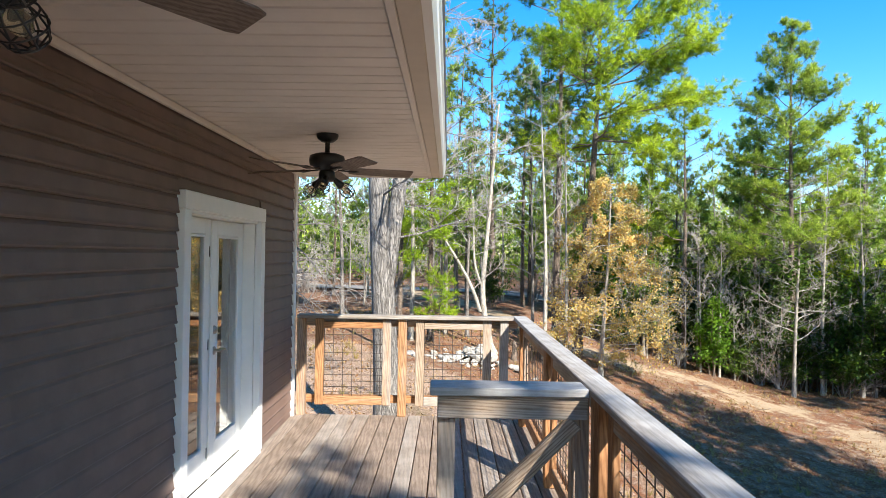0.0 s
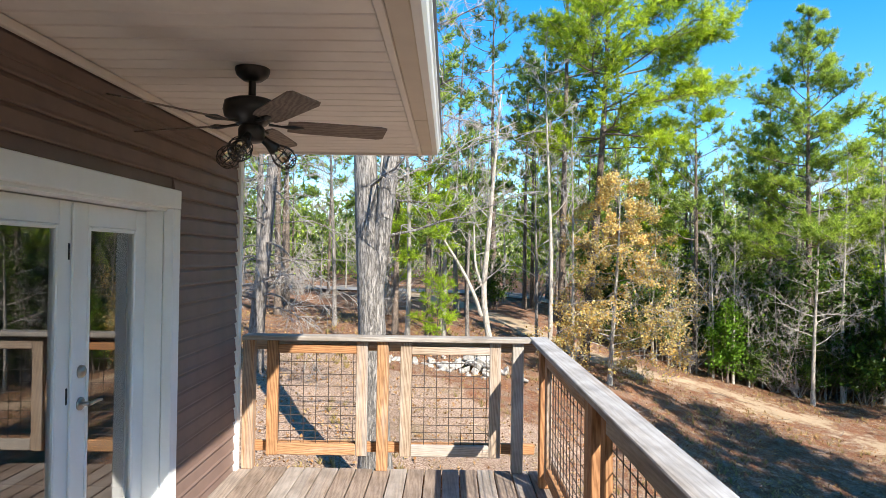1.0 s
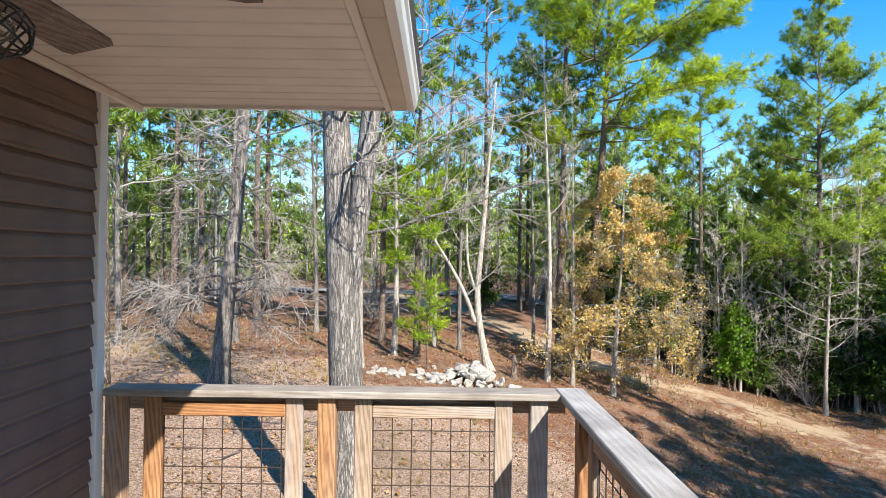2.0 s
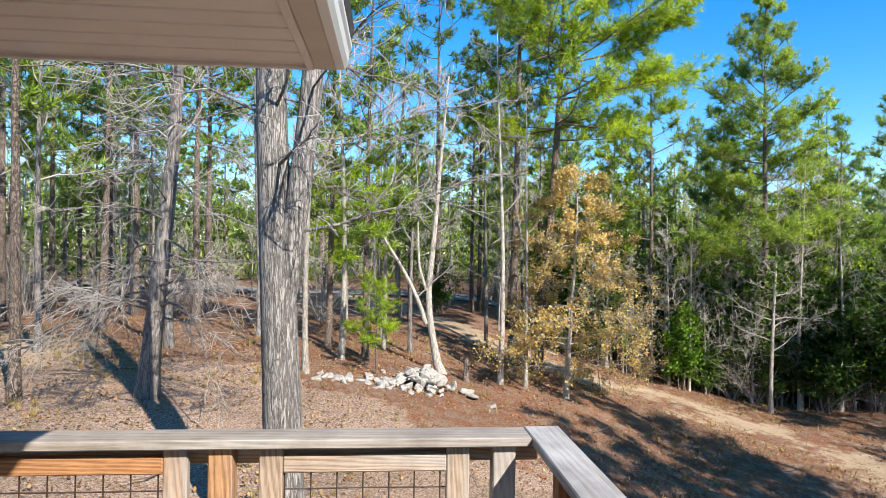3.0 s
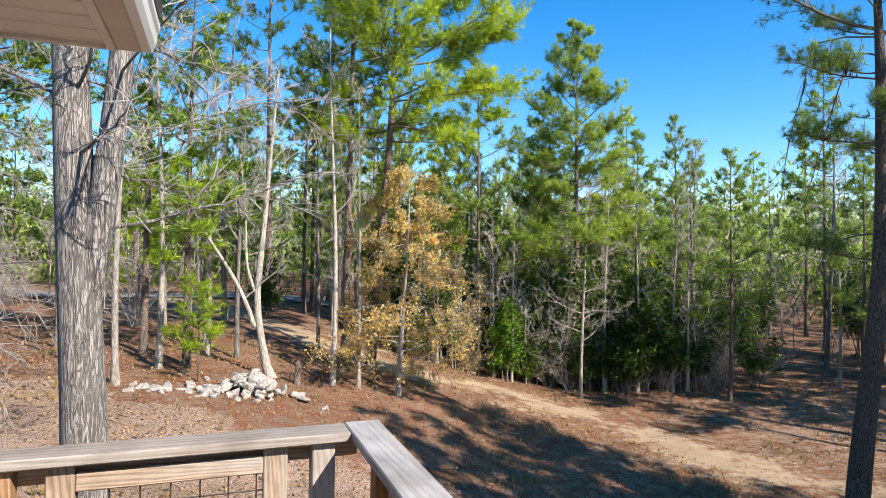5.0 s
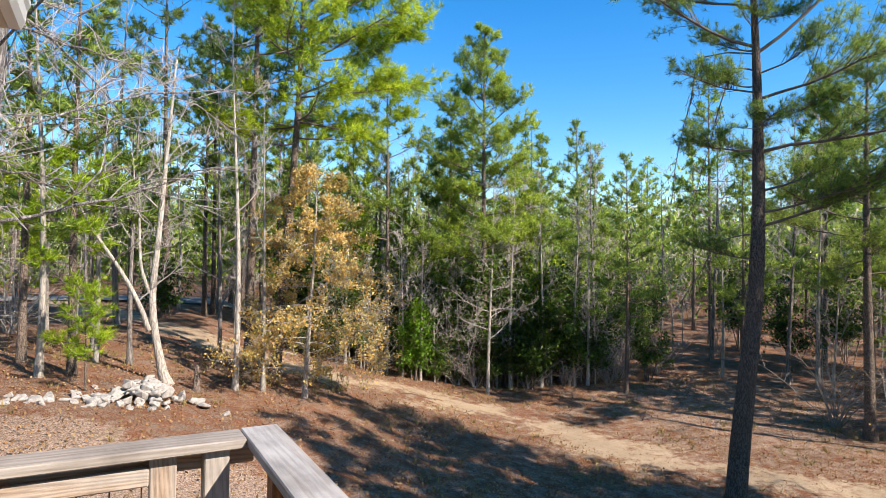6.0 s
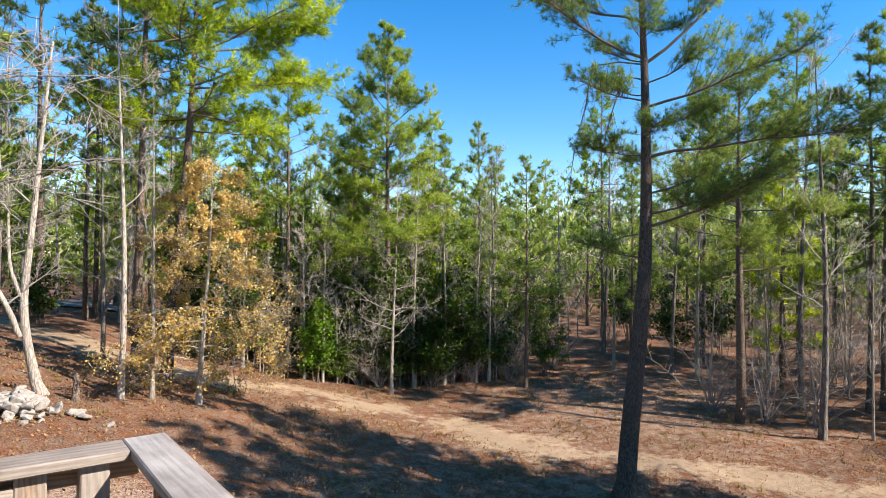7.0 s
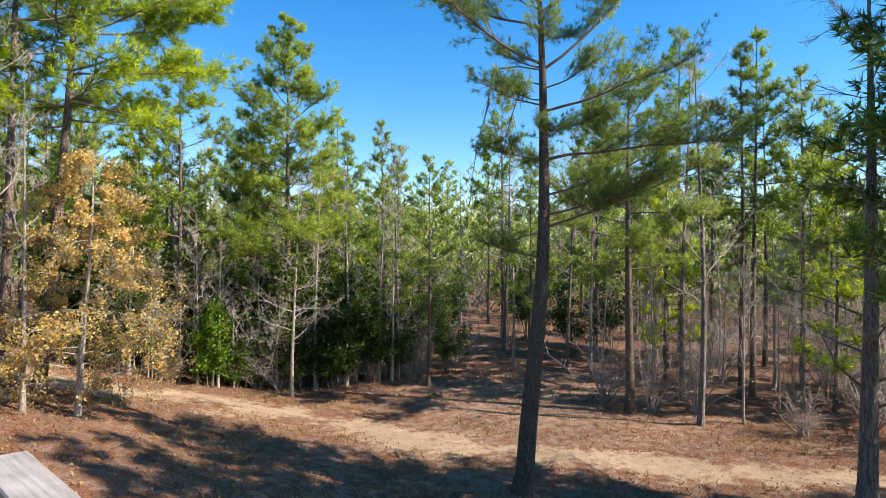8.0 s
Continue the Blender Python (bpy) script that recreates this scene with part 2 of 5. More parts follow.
def part(name, bm, mat, parent=None, label="", smooth=False):
    me = bpy.data.meshes.new(name)
    bm.to_mesh(me)
    bm.free()
    me.materials.append(mat)
    if smooth:
        me.polygons.foreach_set("use_smooth", [True] * len(me.polygons))
    ob = new(name, me)
    ob.parent = parent
    return tagged(ob, label)


def box_bm(lo, hi, bevel=0.004, bm=None):
    bm = bm or bmesh.new()
    size = [h - l for l, h in zip(lo, hi)]
    mid = [(h + l) / 2 for l, h in zip(lo, hi)]
    g = bmesh.ops.create_cube(bm, size=1.0, matrix=Matrix.Translation(mid) @ Matrix.Diagonal((*size, 1)))
    if bevel:
        edges = list({e for v in g["verts"] for e in v.link_edges})
        bmesh.ops.bevel(bm, geom=edges, offset=min(bevel, min(size) * 0.45), segments=1, affect="EDGES")
    return bm


def tube(verts, faces, pts, radii, sides):
    """Adds a tapered tube along pts to the lists."""
    pts = np.asarray(pts, float)
    ahead = np.gradient(pts, axis=0)
    ahead /= np.linalg.norm(ahead, axis=1, keepdims=True) + 1e-9
    ref = np.array([1.0, 0, 0]) if abs(ahead[0][2]) > 0.7 else np.array([0, 0, 1.0])
    u = np.cross(ahead, ref)
    u /= np.linalg.norm(u, axis=1, keepdims=True) + 1e-9
    v = np.cross(ahead, u)
    a = np.linspace(0, 2 * np.pi, sides, endpoint=False)
    ring = np.cos(a)[None, :, None] * u[:, None] + np.sin(a)[None, :, None] * v[:, None]
    p = pts[:, None] + ring * np.asarray(radii, float)[:, None, None]
    base = len(verts)
    verts.extend(p.reshape(-1, 3).tolist())
    for i in range(len(pts) - 1):
        r = base + i * sides
        for k in range(sides):
            k2 = (k + 1) % sides
            faces.append((r + k, r + k2, r + sides + k2, r + sides + k))
    faces.append(tuple(base + (len(pts) - 1) * sides + k for k in range(sides)))


def tube_mesh(name, lines, sides, mat):
    verts, faces = [], []
    for pts, radii in lines:
        tube(verts, faces, pts, radii, sides)
    return mesh_of(name, verts, faces, mat, True)


def empty(name):
    return new(name)


# ---- ground ----
def ground_z(x, y):
    """The yard: high towards the road, falling to a flat on the other side, rising again far out."""
    x, y = np.asarray(x, float), np.asarray(y, float)
    p = -4.23 - 0.235 * x + 0.0936 * y
    r = np.hypot(x, y)
    low = -5.4 + 0.06 * np.clip(r - 32, 0, 120)
    high = -1.25 + 0.004 * np.clip(r - 30, 0, 500) + 0.05 * np.clip(x - 10, 0, 60)
    k = 2.2
    p = np.logaddexp(k * np.clip(p, -60, 60), k * low) / k
    p = -np.logaddexp(-k * p, -k * high) / k
    return p + 0.05 * np.sin(x * 0.9 + 0.4 * y) * np.sin(y * 0.7 - 0.3 * x)


def smooth01(v, a, b):
    t = np.clip((v - a) / (b - a), 0, 1)
    return t * t * (3 - 2 * t)


TRACK = [(-4, 52), (1, 40), (4.5, 33.5), (6.8, 31.2), (11.5, 30.3), (15.2, 27.8), (16.6, 24.7), (18.0, 20.0), (20.7, 15.2), (25, 8), (32, 0)]


def track_distance(x, y):
    best = np.full(np.shape(x), 1e9)
    for (ax, ay), (bx, by) in zip(TRACK, TRACK[1:]):
        dx, dy = bx - ax, by - ay
        s = np.clip(((x - ax) * dx + (y - ay) * dy) / (dx * dx + dy * dy), 0, 1)
        best = np.minimum(best, np.hypot(x - ax - s * dx, y - ay - s * dy))
    return best


def axis_steps(lo, hi, step, far):
    mid = list(np.arange(lo, hi + 1e-6, step))
    out, d = [], step
    p = hi
    while p < far:
        d *= 1.25
        p += d
        out.append(p)
    pre, d, p = [], step, lo
    while p > -far:
        d *= 1.25
        p -= d
        pre.append(p)
    return np.array(pre[::-1] + mid + out)


def make_ground():
    xs, ys = axis_steps(-22, 44, 0.33, 1500), axis_steps(4, 50, 0.33, 1500)
    gx, gy = np.meshgrid(xs, ys)
    gz = ground_z(gx, gy)
    rough = np.array([noise.fractal(Vector((a * 0.35, b * 0.35, 0)), 1.0, 2.0, 4) for a, b in zip(gx.ravel(), gy.ravel())]).reshape(gx.shape)
    near = (np.hypot(gx - 10, gy - 20) < 70)
    gz = gz + 0.07 * rough * near
    nx, ny = len(xs), len(ys)
    idx = np.arange(nx * ny).reshape(ny, nx)
    faces = np.stack([idx[:-1, :-1], idx[:-1, 1:], idx[1:, 1:], idx[1:, :-1]], -1).reshape(-1, 4).tolist()
    me = mesh_of("ground", np.stack([gx, gy, gz], -1).reshape(-1, 3), faces, ground_m, True)
    d = track_distance(gx, gy) + 1.6 * rough
    sand = 0.85 * (1 - smooth01(d, 0.2, 2.3))
    sand = np.maximum(sand, 0.8 * (1 - smooth01(np.hypot((gx + 14) / 6, (gy - 24) / 4) + 0.3 * rough, 0.7, 1.2)))
    pale = 1 - smooth01(gx + 0.55 * (gy - 20) + 3 * rough, -1, 5)          # dry grass of the upper lawn
    pale = pale * (1 - smooth01(gy + 3 * rough, 21, 25))
    clear = np.exp(-(((gx - 26) / 13) ** 2 + ((gy - 22) / 12) ** 2))
    pale = np.maximum(pale, 0.62 * clear)
    near_deck = 1 - smooth01(np.hypot(gx - 6, gy - 12) + 3 * rough, 8, 14)
    pale = np.maximum(pale, 0.30 * near_deck)
    open_yard = np.exp(-(((gx - 11) / 9) ** 2 + ((gy - 16) / 8) ** 2))     # thin dry turf with straw blown over it
    pale = np.maximum(pale, 0.52 * open_yard + 0.25 * rough * open_yard)
    for key, val in (("sand", sand), ("lawn", pale)):
        at = me.attributes.new(key, "FLOAT", "POINT")
        at.data.foreach_set("value", np.ascontiguousarray(val, dtype=np.float32).ravel())
    return tagged(new("ground", me), "sloping yard of pine straw, dry grass and a sandy track", "ground", kind="structure")


def ground_material():
    m = material("yard_ground", (0.3, 0.2, 0.12), 0.95)
    n, l, b = nodes_of(m)
    vec = coords(m)
    fine, mid, big = noise_tex(m, vec, 22, 8, 0.75), noise_tex(m, vec, 2.2, 6, 0.7), noise_tex(m, vec, 0.35, 4, 0.6)
    straw = ramp(m, fine, [(0.36, (0.075, 0.030, 0.017)), (0.5, (0.205, 0.092, 0.050)), (0.64, (0.33, 0.185, 0.115))])
    straw2 = ramp(m, fine, [(0.36, (0.075, 0.048, 0.034)), (0.5, (0.215, 0.15, 0.108)), (0.64, (0.36, 0.275, 0.21))])
    straw = mix(m, ramp(m, mid, [(0.42, (0, 0, 0)), (0.6, (1, 1, 1))]), straw, straw2)
    lawn = ramp(m, fine, [(0.36, (0.10, 0.064, 0.045)), (0.5, (0.32, 0.225, 0.165)), (0.64, (0.53, 0.43, 0.345))])
    green = ramp(m, fine, [(0.3, (0.067, 0.058, 0.020)), (0.7, (0.227, 0.187, 0.073))])
    lawn = mix(m, ramp(m, noise_tex(m, vec, 0.8, 5, 0.7), [(0.55, (0, 0, 0)), (0.72, (0.6, 0.6, 0.6))]), lawn, green)
    sand = ramp(m, mid, [(0.3, (0.30, 0.215, 0.135)), (0.65, (0.48, 0.375, 0.255))])
    sand = mix(m, 0.5, sand, ramp(m, fine, [(0.3, (0.19, 0.125, 0.075)), (0.65, (0.51, 0.41, 0.29))]))
    masks = []
    for key in ("lawn", "sand"):
        a = n.new("ShaderNodeAttribute")
        a.attribute_name = key
        f = math_node(m, "ADD", a.outputs["Fac"], math_node(m, "MULTIPLY", math_node(m, "SUBTRACT", mid, 0.5), 1.8))
        masks.append(ramp(m, f, [(0.35, (0, 0, 0)), (0.75, (1, 1, 1))]))
    col = mix(m, masks[0], straw, lawn)
    col = mix(m, masks[1], col, sand)
    col = mix(m, 1.0, col, ramp(m, big, [(0.3, (0.8, 0.78, 0.76)), (0.7, (1.15, 1.12, 1.1))]), "MULTIPLY")
    l.new(col, b.inputs["Base Color"])
    b.inputs["Specular IOR Level"].default_value = 0.1
    bump(m, math_node(m, "ADD", fine, mid), 0.9, 0.06)
    return m


ground_m = ground_material()
make_ground()

# ---- house ----
WALL, SOFFIT, END, DOOR0, DOOR1, DOORH = -1.665, 2.655, 6.74, 3.83, 5.52, 2.145
ROOF_END, BACK = 7.13, -4.0


def structure(name, bm, mat, label, category="wall"):
    return tagged(part(name, bm, mat), label, category, kind="structure")


# wall cores with the doorway left open
core = bmesh.new()
box_bm((WALL - 0.25, BACK, -3.6), (WALL - 0.03, DOOR0 + 0.09, 2.9), 0, core)
box_bm((WALL - 0.25, DOOR1 - 0.09, -3.6), (WALL - 0.03, END, 2.9), 0, core)
box_bm((WALL - 0.25, DOOR0 + 0.09, DOORH - 0.09), (WALL - 0.03, DOOR1 - 0.09, 2.9), 0, core)
box_bm((WALL - 0.25, DOOR0 + 0.09, -3.6), (WALL - 0.03, DOOR1 - 0.09, -0.02), 0, core)
wall_east = structure("wall_east", core, siding_m, "house wall clad in dark brown lap siding")
north = box_bm((-9.0, END - 0.22, -3.6), (WALL - 0.252, END - 0.002, 2.9), 0)
structure("wall_north", north, siding_m, "end wall of the house in brown siding")
west = box_bm((-9.2, BACK, -3.6), (-9.002, END, 2.9), 0)
structure("wall_west", west, siding_m, "far wall of the house in brown siding")
south = box_bm((-9.0, BACK - 0.2, -3.6), (WALL - 0.03, BACK - 0.002, 2.9), 0)
structure("wall_south", south, siding_m, "rear wall of the house in brown siding")
inner = bmesh.new()
box_bm((-5.5, 0.5, 0.0), (-5.4, 6.5, 2.6), 0, inner)
box_bm((-5.4, 6.3, 0.0), (-1.9, 6.4, 2.6), 0, inner)
box_bm((-5.4, 1.5, 0.0), (-1.9, 1.6, 2.6), 0, inner)
structure("wall_inside", inner, room_m, "grey painted walls of the room behind the doors")
structure("floor_inside", box_bm((-5.5, 1.5, -0.12), (-1.9, 6.4, -0.01), 0), room_m, "wooden floor of the room inside", "floor")
structure("ceiling_inside", box_bm((-5.5, 1.5, 2.6), (-1.9, 6.4, 2.7), 0), room_m, "plain ceiling of the room inside", "ceiling")


def lap_mesh(length, height=0.114):
    """One siding board along y, its lower edge standing proud, with the small flat of a double lap."""
    prof = [(0.0, height + 0.012), (0.002, height), (0.006, height - 0.016), (0.012, height - 0.028), (0.019, 0.02), (0.025, 0.004), (0.022, -0.005), (0.003, -0.005), (0.0, 0.0)]
    verts = [(x, y, z) for y in (0.0, length) for x, z in prof]
    k = len(prof)
    faces = [(i, (i + 1) % k, k + (i + 1) % k, k + i) for i in range(k)] + [tuple(range(k))[::-1], tuple(range(k, 2 * k))]
    return mesh_of("siding_board", verts, faces, siding_m)


def siding():
    cache = {}
    rows = int((SOFFIT - 0.04 + 0.05) / 0.114) + 1
    rng = random.Random(4)
    for i in range(-1, rows):
        z = -0.05 + i * 0.114
        if z + 0.11 > SOFFIT - 0.03:
            z = min(z, SOFFIT - 0.14)
        spans = [(BACK, END - 0.06)]
        if z < DOORH - 0.02:
            spans = [(BACK, DOOR0 - 0.004), (DOOR1 + 0.004, END - 0.06)]
        for a, b in spans:
            cuts = [a]
            if b - a > 4:
                cuts.append(a + rng.uniform(1.2, b - a - 1.2))
            cuts.append(b)
            for c, d in zip(cuts, cuts[1:]):
                key = round(d - c, 3)
                if key not in cache:
                    cache[key] = lap_mesh(key)
                ob = new("siding_board", cache[key])
                ob.location = (WALL - 0.028 + rng.uniform(0, 0.001), c, z + rng.uniform(-0.001, 0.001))
                ob.parent = wall_east


structure("corner_trim", box_bm((WALL - 0.06, END - 0.058, -3.5), (WALL + 0.012, END + 0.012, SOFFIT - 0.005), 0.003), white_m, "narrow white corner board of the house", "trim")
structure("trim_ceiling", box_bm((WALL - 0.012, BACK, SOFFIT - 0.045), (WALL + 0.022, ROOF_END - 0.02, SOFFIT - 0.004), 0.006), soffit_m, "cream strip between siding and porch ceiling", "trim")


def porch_ceiling():
    """Grooved soffit: one mesh of planks laid across the porch."""
    bm = bmesh.new()
    y, i = BACK, 0
    while y < ROOF_END - 0.02:
        e = min(y + 0.142, ROOF_END - 0.02)
        x0 = WALL - 0.02 if e < END + 0.1 else -4.2
        box_bm((x0, y + 0.003, SOFFIT), (-0.238, e - 0.003, SOFFIT + 0.018), 0.009, bm)
        y, i = e, i + 1
    box_bm((WALL - 0.02, BACK, SOFFIT + 0.016), (-0.22, END + 0.1, SOFFIT + 0.03), 0, bm)
    box_bm((-4.2, END + 0.1, SOFFIT + 0.016), (-0.22, ROOF_END - 0.02, SOFFIT + 0.03), 0, bm)
    return structure("ceiling", bm, soffit_m, "cream grooved plank ceiling of the porch", "ceiling")


porch_ceiling()
eave = bmesh.new()
box_bm((-0.238, BACK, SOFFIT - 0.018), (-0.202, ROOF_END - 0.005, SOFFIT + 0.02), 0.004, eave)
structure("trim_eave", eave, soffit_m, "cream joint strip along the eave", "trim")
board = bmesh.new()
for a, b in ((BACK, 2.05), (2.056, 5.7), (5.706, ROOF_END)):
    box_bm((-0.201, a, SOFFIT - 0.012), (-0.109, b, SOFFIT + 0.16), 0.005, board)
structure("fascia", board, fascia_m, "cream boxed beam under the eave", "fascia")
structure("fascia_end", box_bm((-4.2, ROOF_END - 0.018, SOFFIT - 0.015), (-0.203, ROOF_END + 0.006, SOFFIT + 0.2), 0.004), soffit_m, "cream board closing the roof end", "fascia")
gut = bmesh.new()
prof = [(-0.028, 0.0), (0.025, -0.002), (0.045, 0.03), (0.052, 0.075), (0.066, 0.095), (0.068, 0.115), (0.056, 0.116), (0.055, 0.10), (0.04, 0.08), (0.034, 0.035), (0.02, 0.008), (-0.026, 0.008)]
rings = [[gut.verts.new((x * 0.72 - 0.088, y, SOFFIT - 0.005 + z)) for x, z in prof] for y in (BACK, ROOF_END + 0.012)]
k = len(prof)
for i in range(k):
    gut.faces.new((rings[0][i], rings[0][(i + 1) % k], rings[1][(i + 1) % k], rings[1][i]))
gut.faces.new(rings[0][::-1])
gut.faces.new(rings[1])
tagged(part("gutter", gut, gutter_m), "white metal rain gutter along the eave", "gutter", kind="structure")
roof = bmesh.new()
pts = [(-0.03, 2.845), (-4.6, 4.9), (-9.8, 2.845), (-9.8, 2.78), (-4.6, 4.8), (-0.045, 2.808)]
rings = [[roof.verts.new((x, y, z)) for x, z in pts] for y in (BACK - 0.4, ROOF_END + 0.03)]
for i in range(len(pts)):
    j = (i + 1) % len(pts)
    roof.faces.new((rings[0][i], rings[0][j], rings[1][j], rings[1][i]))
roof.faces.new(rings[0][::-1])
roof.faces.new(rings[1])
structure("roof", roof, roof_m, "low pitched grey shingle roof", "roof")


# ---- french doors ----
def french_doors():
    unit = tagged(empty("door_1"), "white double french door with tall glass panes, closed", "door", kind="structure")
    face = WALL + 0.03
    for a, b in ((DOOR0, DOOR0 + 0.10), (DOOR1 - 0.10, DOOR1)):
        part("casing", box_bm((WALL - 0.03, a, 0.012), (face, b, DOORH - 0.118), 0.004), white_m, unit)
    part("casing_head", box_bm((WALL - 0.03, DOOR0, DOORH - 0.116), (face + 0.004, DOOR1, DOORH), 0.004), white_m, unit)
    for a, b in ((DOOR0 + 0.085, DOOR0 + 0.107), (DOOR1 - 0.107, DOOR1 - 0.085)):
        part("jamb", box_bm((WALL - 0.25, a, 0.02), (WALL - 0.032, b, DOORH - 0.12), 0.002), white_m, unit)
    part("jamb_head", box_bm((WALL - 0.25, DOOR0 + 0.108, DOORH - 0.135), (WALL - 0.005, DOOR1 - 0.108, DOORH - 0.113), 0.002), white_m, unit)
    for y0, y1 in ((DOOR0 + 0.1072, DOOR0 + 0.1115), (DOOR1 - 0.1115, DOOR1 - 0.1072)):
        part("weather_strip", box_bm((WALL - 0.20, y0, 0.04), (WALL - 0.142, y1, DOORH - 0.14), 0), dark_m, unit, "black weather strip in the gap")
    part("threshold", box_bm((WALL - 0.25, DOOR0 + 0.102, 0.004), (WALL + 0.055, DOOR1 - 0.102, 0.034), 0.008), white_m, unit)
    lo, hi, mid = DOOR0 + 0.112, DOOR1 - 0.112, (DOOR0 + DOOR1) / 2 + 0.012
    for a, b, right in ((lo, mid - 0.003, False), (mid + 0.003, hi, True)):
        x0, x1 = WALL - 0.176, WALL - 0.131
        z0, z1 = 0.045, DOORH - 0.14
        leaf = part("door_leaf", box_bm((x0, a, z0), (x1, a + 0.115, z1), 0.003), white_m, unit)
        part("stile", box_bm((x0, b - 0.115, z0), (x1, b, z1), 0.003), white_m, leaf)
        part("bottom_rail", box_bm((x0, a + 0.116, z0), (x1, b - 0.116, z0 + 0.24), 0.003), white_m, leaf)
        part("top_rail", box_bm((x0, a + 0.116, z1 - 0.115), (x1, b - 0.116, z1), 0.003), white_m, leaf)
        gz0, gz1, ga, gb = z0 + 0.241, z1 - 0.116, a + 0.116, b - 0.116
        for bx in (((ga, gz0), (ga + 0.022, gz1)), ((gb - 0.022, gz0), (gb, gz1)), ((ga + 0.023, gz0), (gb - 0.023, gz0 + 0.022)), ((ga + 0.023, gz1 - 0.022), (gb - 0.023, gz1))):
            part("glazing_bead", box_bm((x0 + 0.004, bx[0][0], bx[0][1]), (x1 + 0.006, bx[1][0], bx[1][1]), 0.006), white_m, leaf)
        pane = part("pane", box_bm((x1 - 0.018, ga + 0.01, gz0 + 0.01), (x1 - 0.012, gb - 0.01, gz1 - 0.01), 0), glass_m, leaf, "clear reflecting glass")
        pane.visible_shadow = False
        part("sweep", box_bm((x0 + 0.005, a + 0.01, 0.036), (x1 + 0.003, b - 0.01, 0.044), 0), dark_m, leaf, "black rubber sweep")
        if right:
            hw = part("handle", bmesh.new(), steel_m, leaf, "brushed nickel lever")
            verts, faces = [], []
            hy, hz, hx = a + 0.068, 1.0, x1 + 0.001
            tube(verts, faces, [(hx, hy, hz), (hx + 0.008, hy, hz), (hx + 0.010, hy, hz)], [0.033, 0.033, 0.022], 16)
            tube(verts, faces, [(hx + 0.008, hy, hz), (hx + 0.05, hy, hz)], [0.011, 0.011], 10)
            tube(verts, faces, [(hx + 0.05, hy - 0.012, hz), (hx + 0.052, hy + 0.05, hz + 0.004), (hx + 0.046, hy + 0.115, hz - 0.004)], [0.012, 0.010, 0.008], 10)
            hw.data = mesh_of("handle", verts, faces, steel_m, True)
            verts, faces = [], []
            tube(verts, faces, [(hx, hy, hz + 0.16), (hx + 0.012, hy, hz + 0.16), (hx + 0.022, hy, hz + 0.16)], [0.034, 0.032, 0.020], 16)
            dead = new("deadbolt", mesh_of("deadbolt", verts, faces, steel_m, True))
            dead.parent = leaf
        else:
            for z in (0.25, 1.06, 1.76):
                part("flush_bolt", box_bm((x1 - 0.001, b - 0.045, z - 0.04), (x1 + 0.003, b - 0.033, z + 0.04), 0.001), dark_m, leaf, "small dark bolt slot")
    part("astragal", box_bm((WALL - 0.130, mid - 0.028, 0.05), (WALL - 0.116, mid + 0.020, DOORH - 0.145), 0.004), white_m, unit, "white moulding covering the meeting edge")


french_doors()

# ---- deck ----
deck = tagged(empty("deck"), "raised timber deck of weathered boards running to the end rail", "deck", kind="structure")
RAIL_X, RAIL_Y, CAP = 0.722, 6.69, 1.095
rng = random.Random(11)
x, shapes = WALL - 0.02, {}
while x < RAIL_X + 0.14:
    wd = min(0.138, RAIL_X + 0.16 - x)
    seams = sorted([BACK, BACK + 2 + rng.uniform(0, 2.5), 6.80 + rng.uniform(-0.006, 0.008)])
    for a, b in zip(seams, seams[1:]):
        me = bpy.data.meshes.new("deck_board")
        bm = box_bm((0, 0, -0.036), (wd - 0.006, b - a - 0.004, 0), 0.005)
        bm.to_mesh(me)
        bm.free()
        me.materials.append(deck_wood)
        ob = new("deck_board", me)
        ob.parent, ob.location = deck, (x + rng.uniform(-0.001, 0.001), a, rng.uniform(-0.002, 0.001))
    x += 0.1415
for yy in np.arange(BACK + 0.2, 6.7, 0.41):
    part("joist", box_bm((WALL - 0.02, yy, -0.235), (RAIL_X + 0.10, yy + 0.038, -0.039), 0), wood_x, deck)
for yy in (6.745,):
    part("rim_joist", box_bm((WALL - 0.02, yy, -0.235), (RAIL_X + 0.14, yy + 0.038, -0.039), 0.003), wood_x, deck)
part("rim_joist", box_bm((RAIL_X + 0.102, BACK, -0.235), (RAIL_X + 0.14, 6.744, -0.039), 0.003), wood_y, deck)
for yy in (-3.6, -0.2, 3.1, 6.5):
    for xx in (-1.4, 0.66):
        zz = float(ground_z(xx, yy)) - 0.3
        part("support_post", box_bm((xx, yy, zz), (xx + 0.14, yy + 0.14, -0.24), 0.006), wood_z, deck)


def lumber(name, lo, hi, mat, parent, tilt=0.0, label=""):
    """A length of lumber centred on its own origin, slightly twisted."""
    lo, hi = Vector(lo), Vector(hi)
    mid = (lo + hi) / 2
    ob = part(name, box_bm(lo - mid, hi - mid, 0.005), mat, parent, label)
    ob.location, ob.rotation_euler = mid, (0, 0, radians(tilt))
    return ob


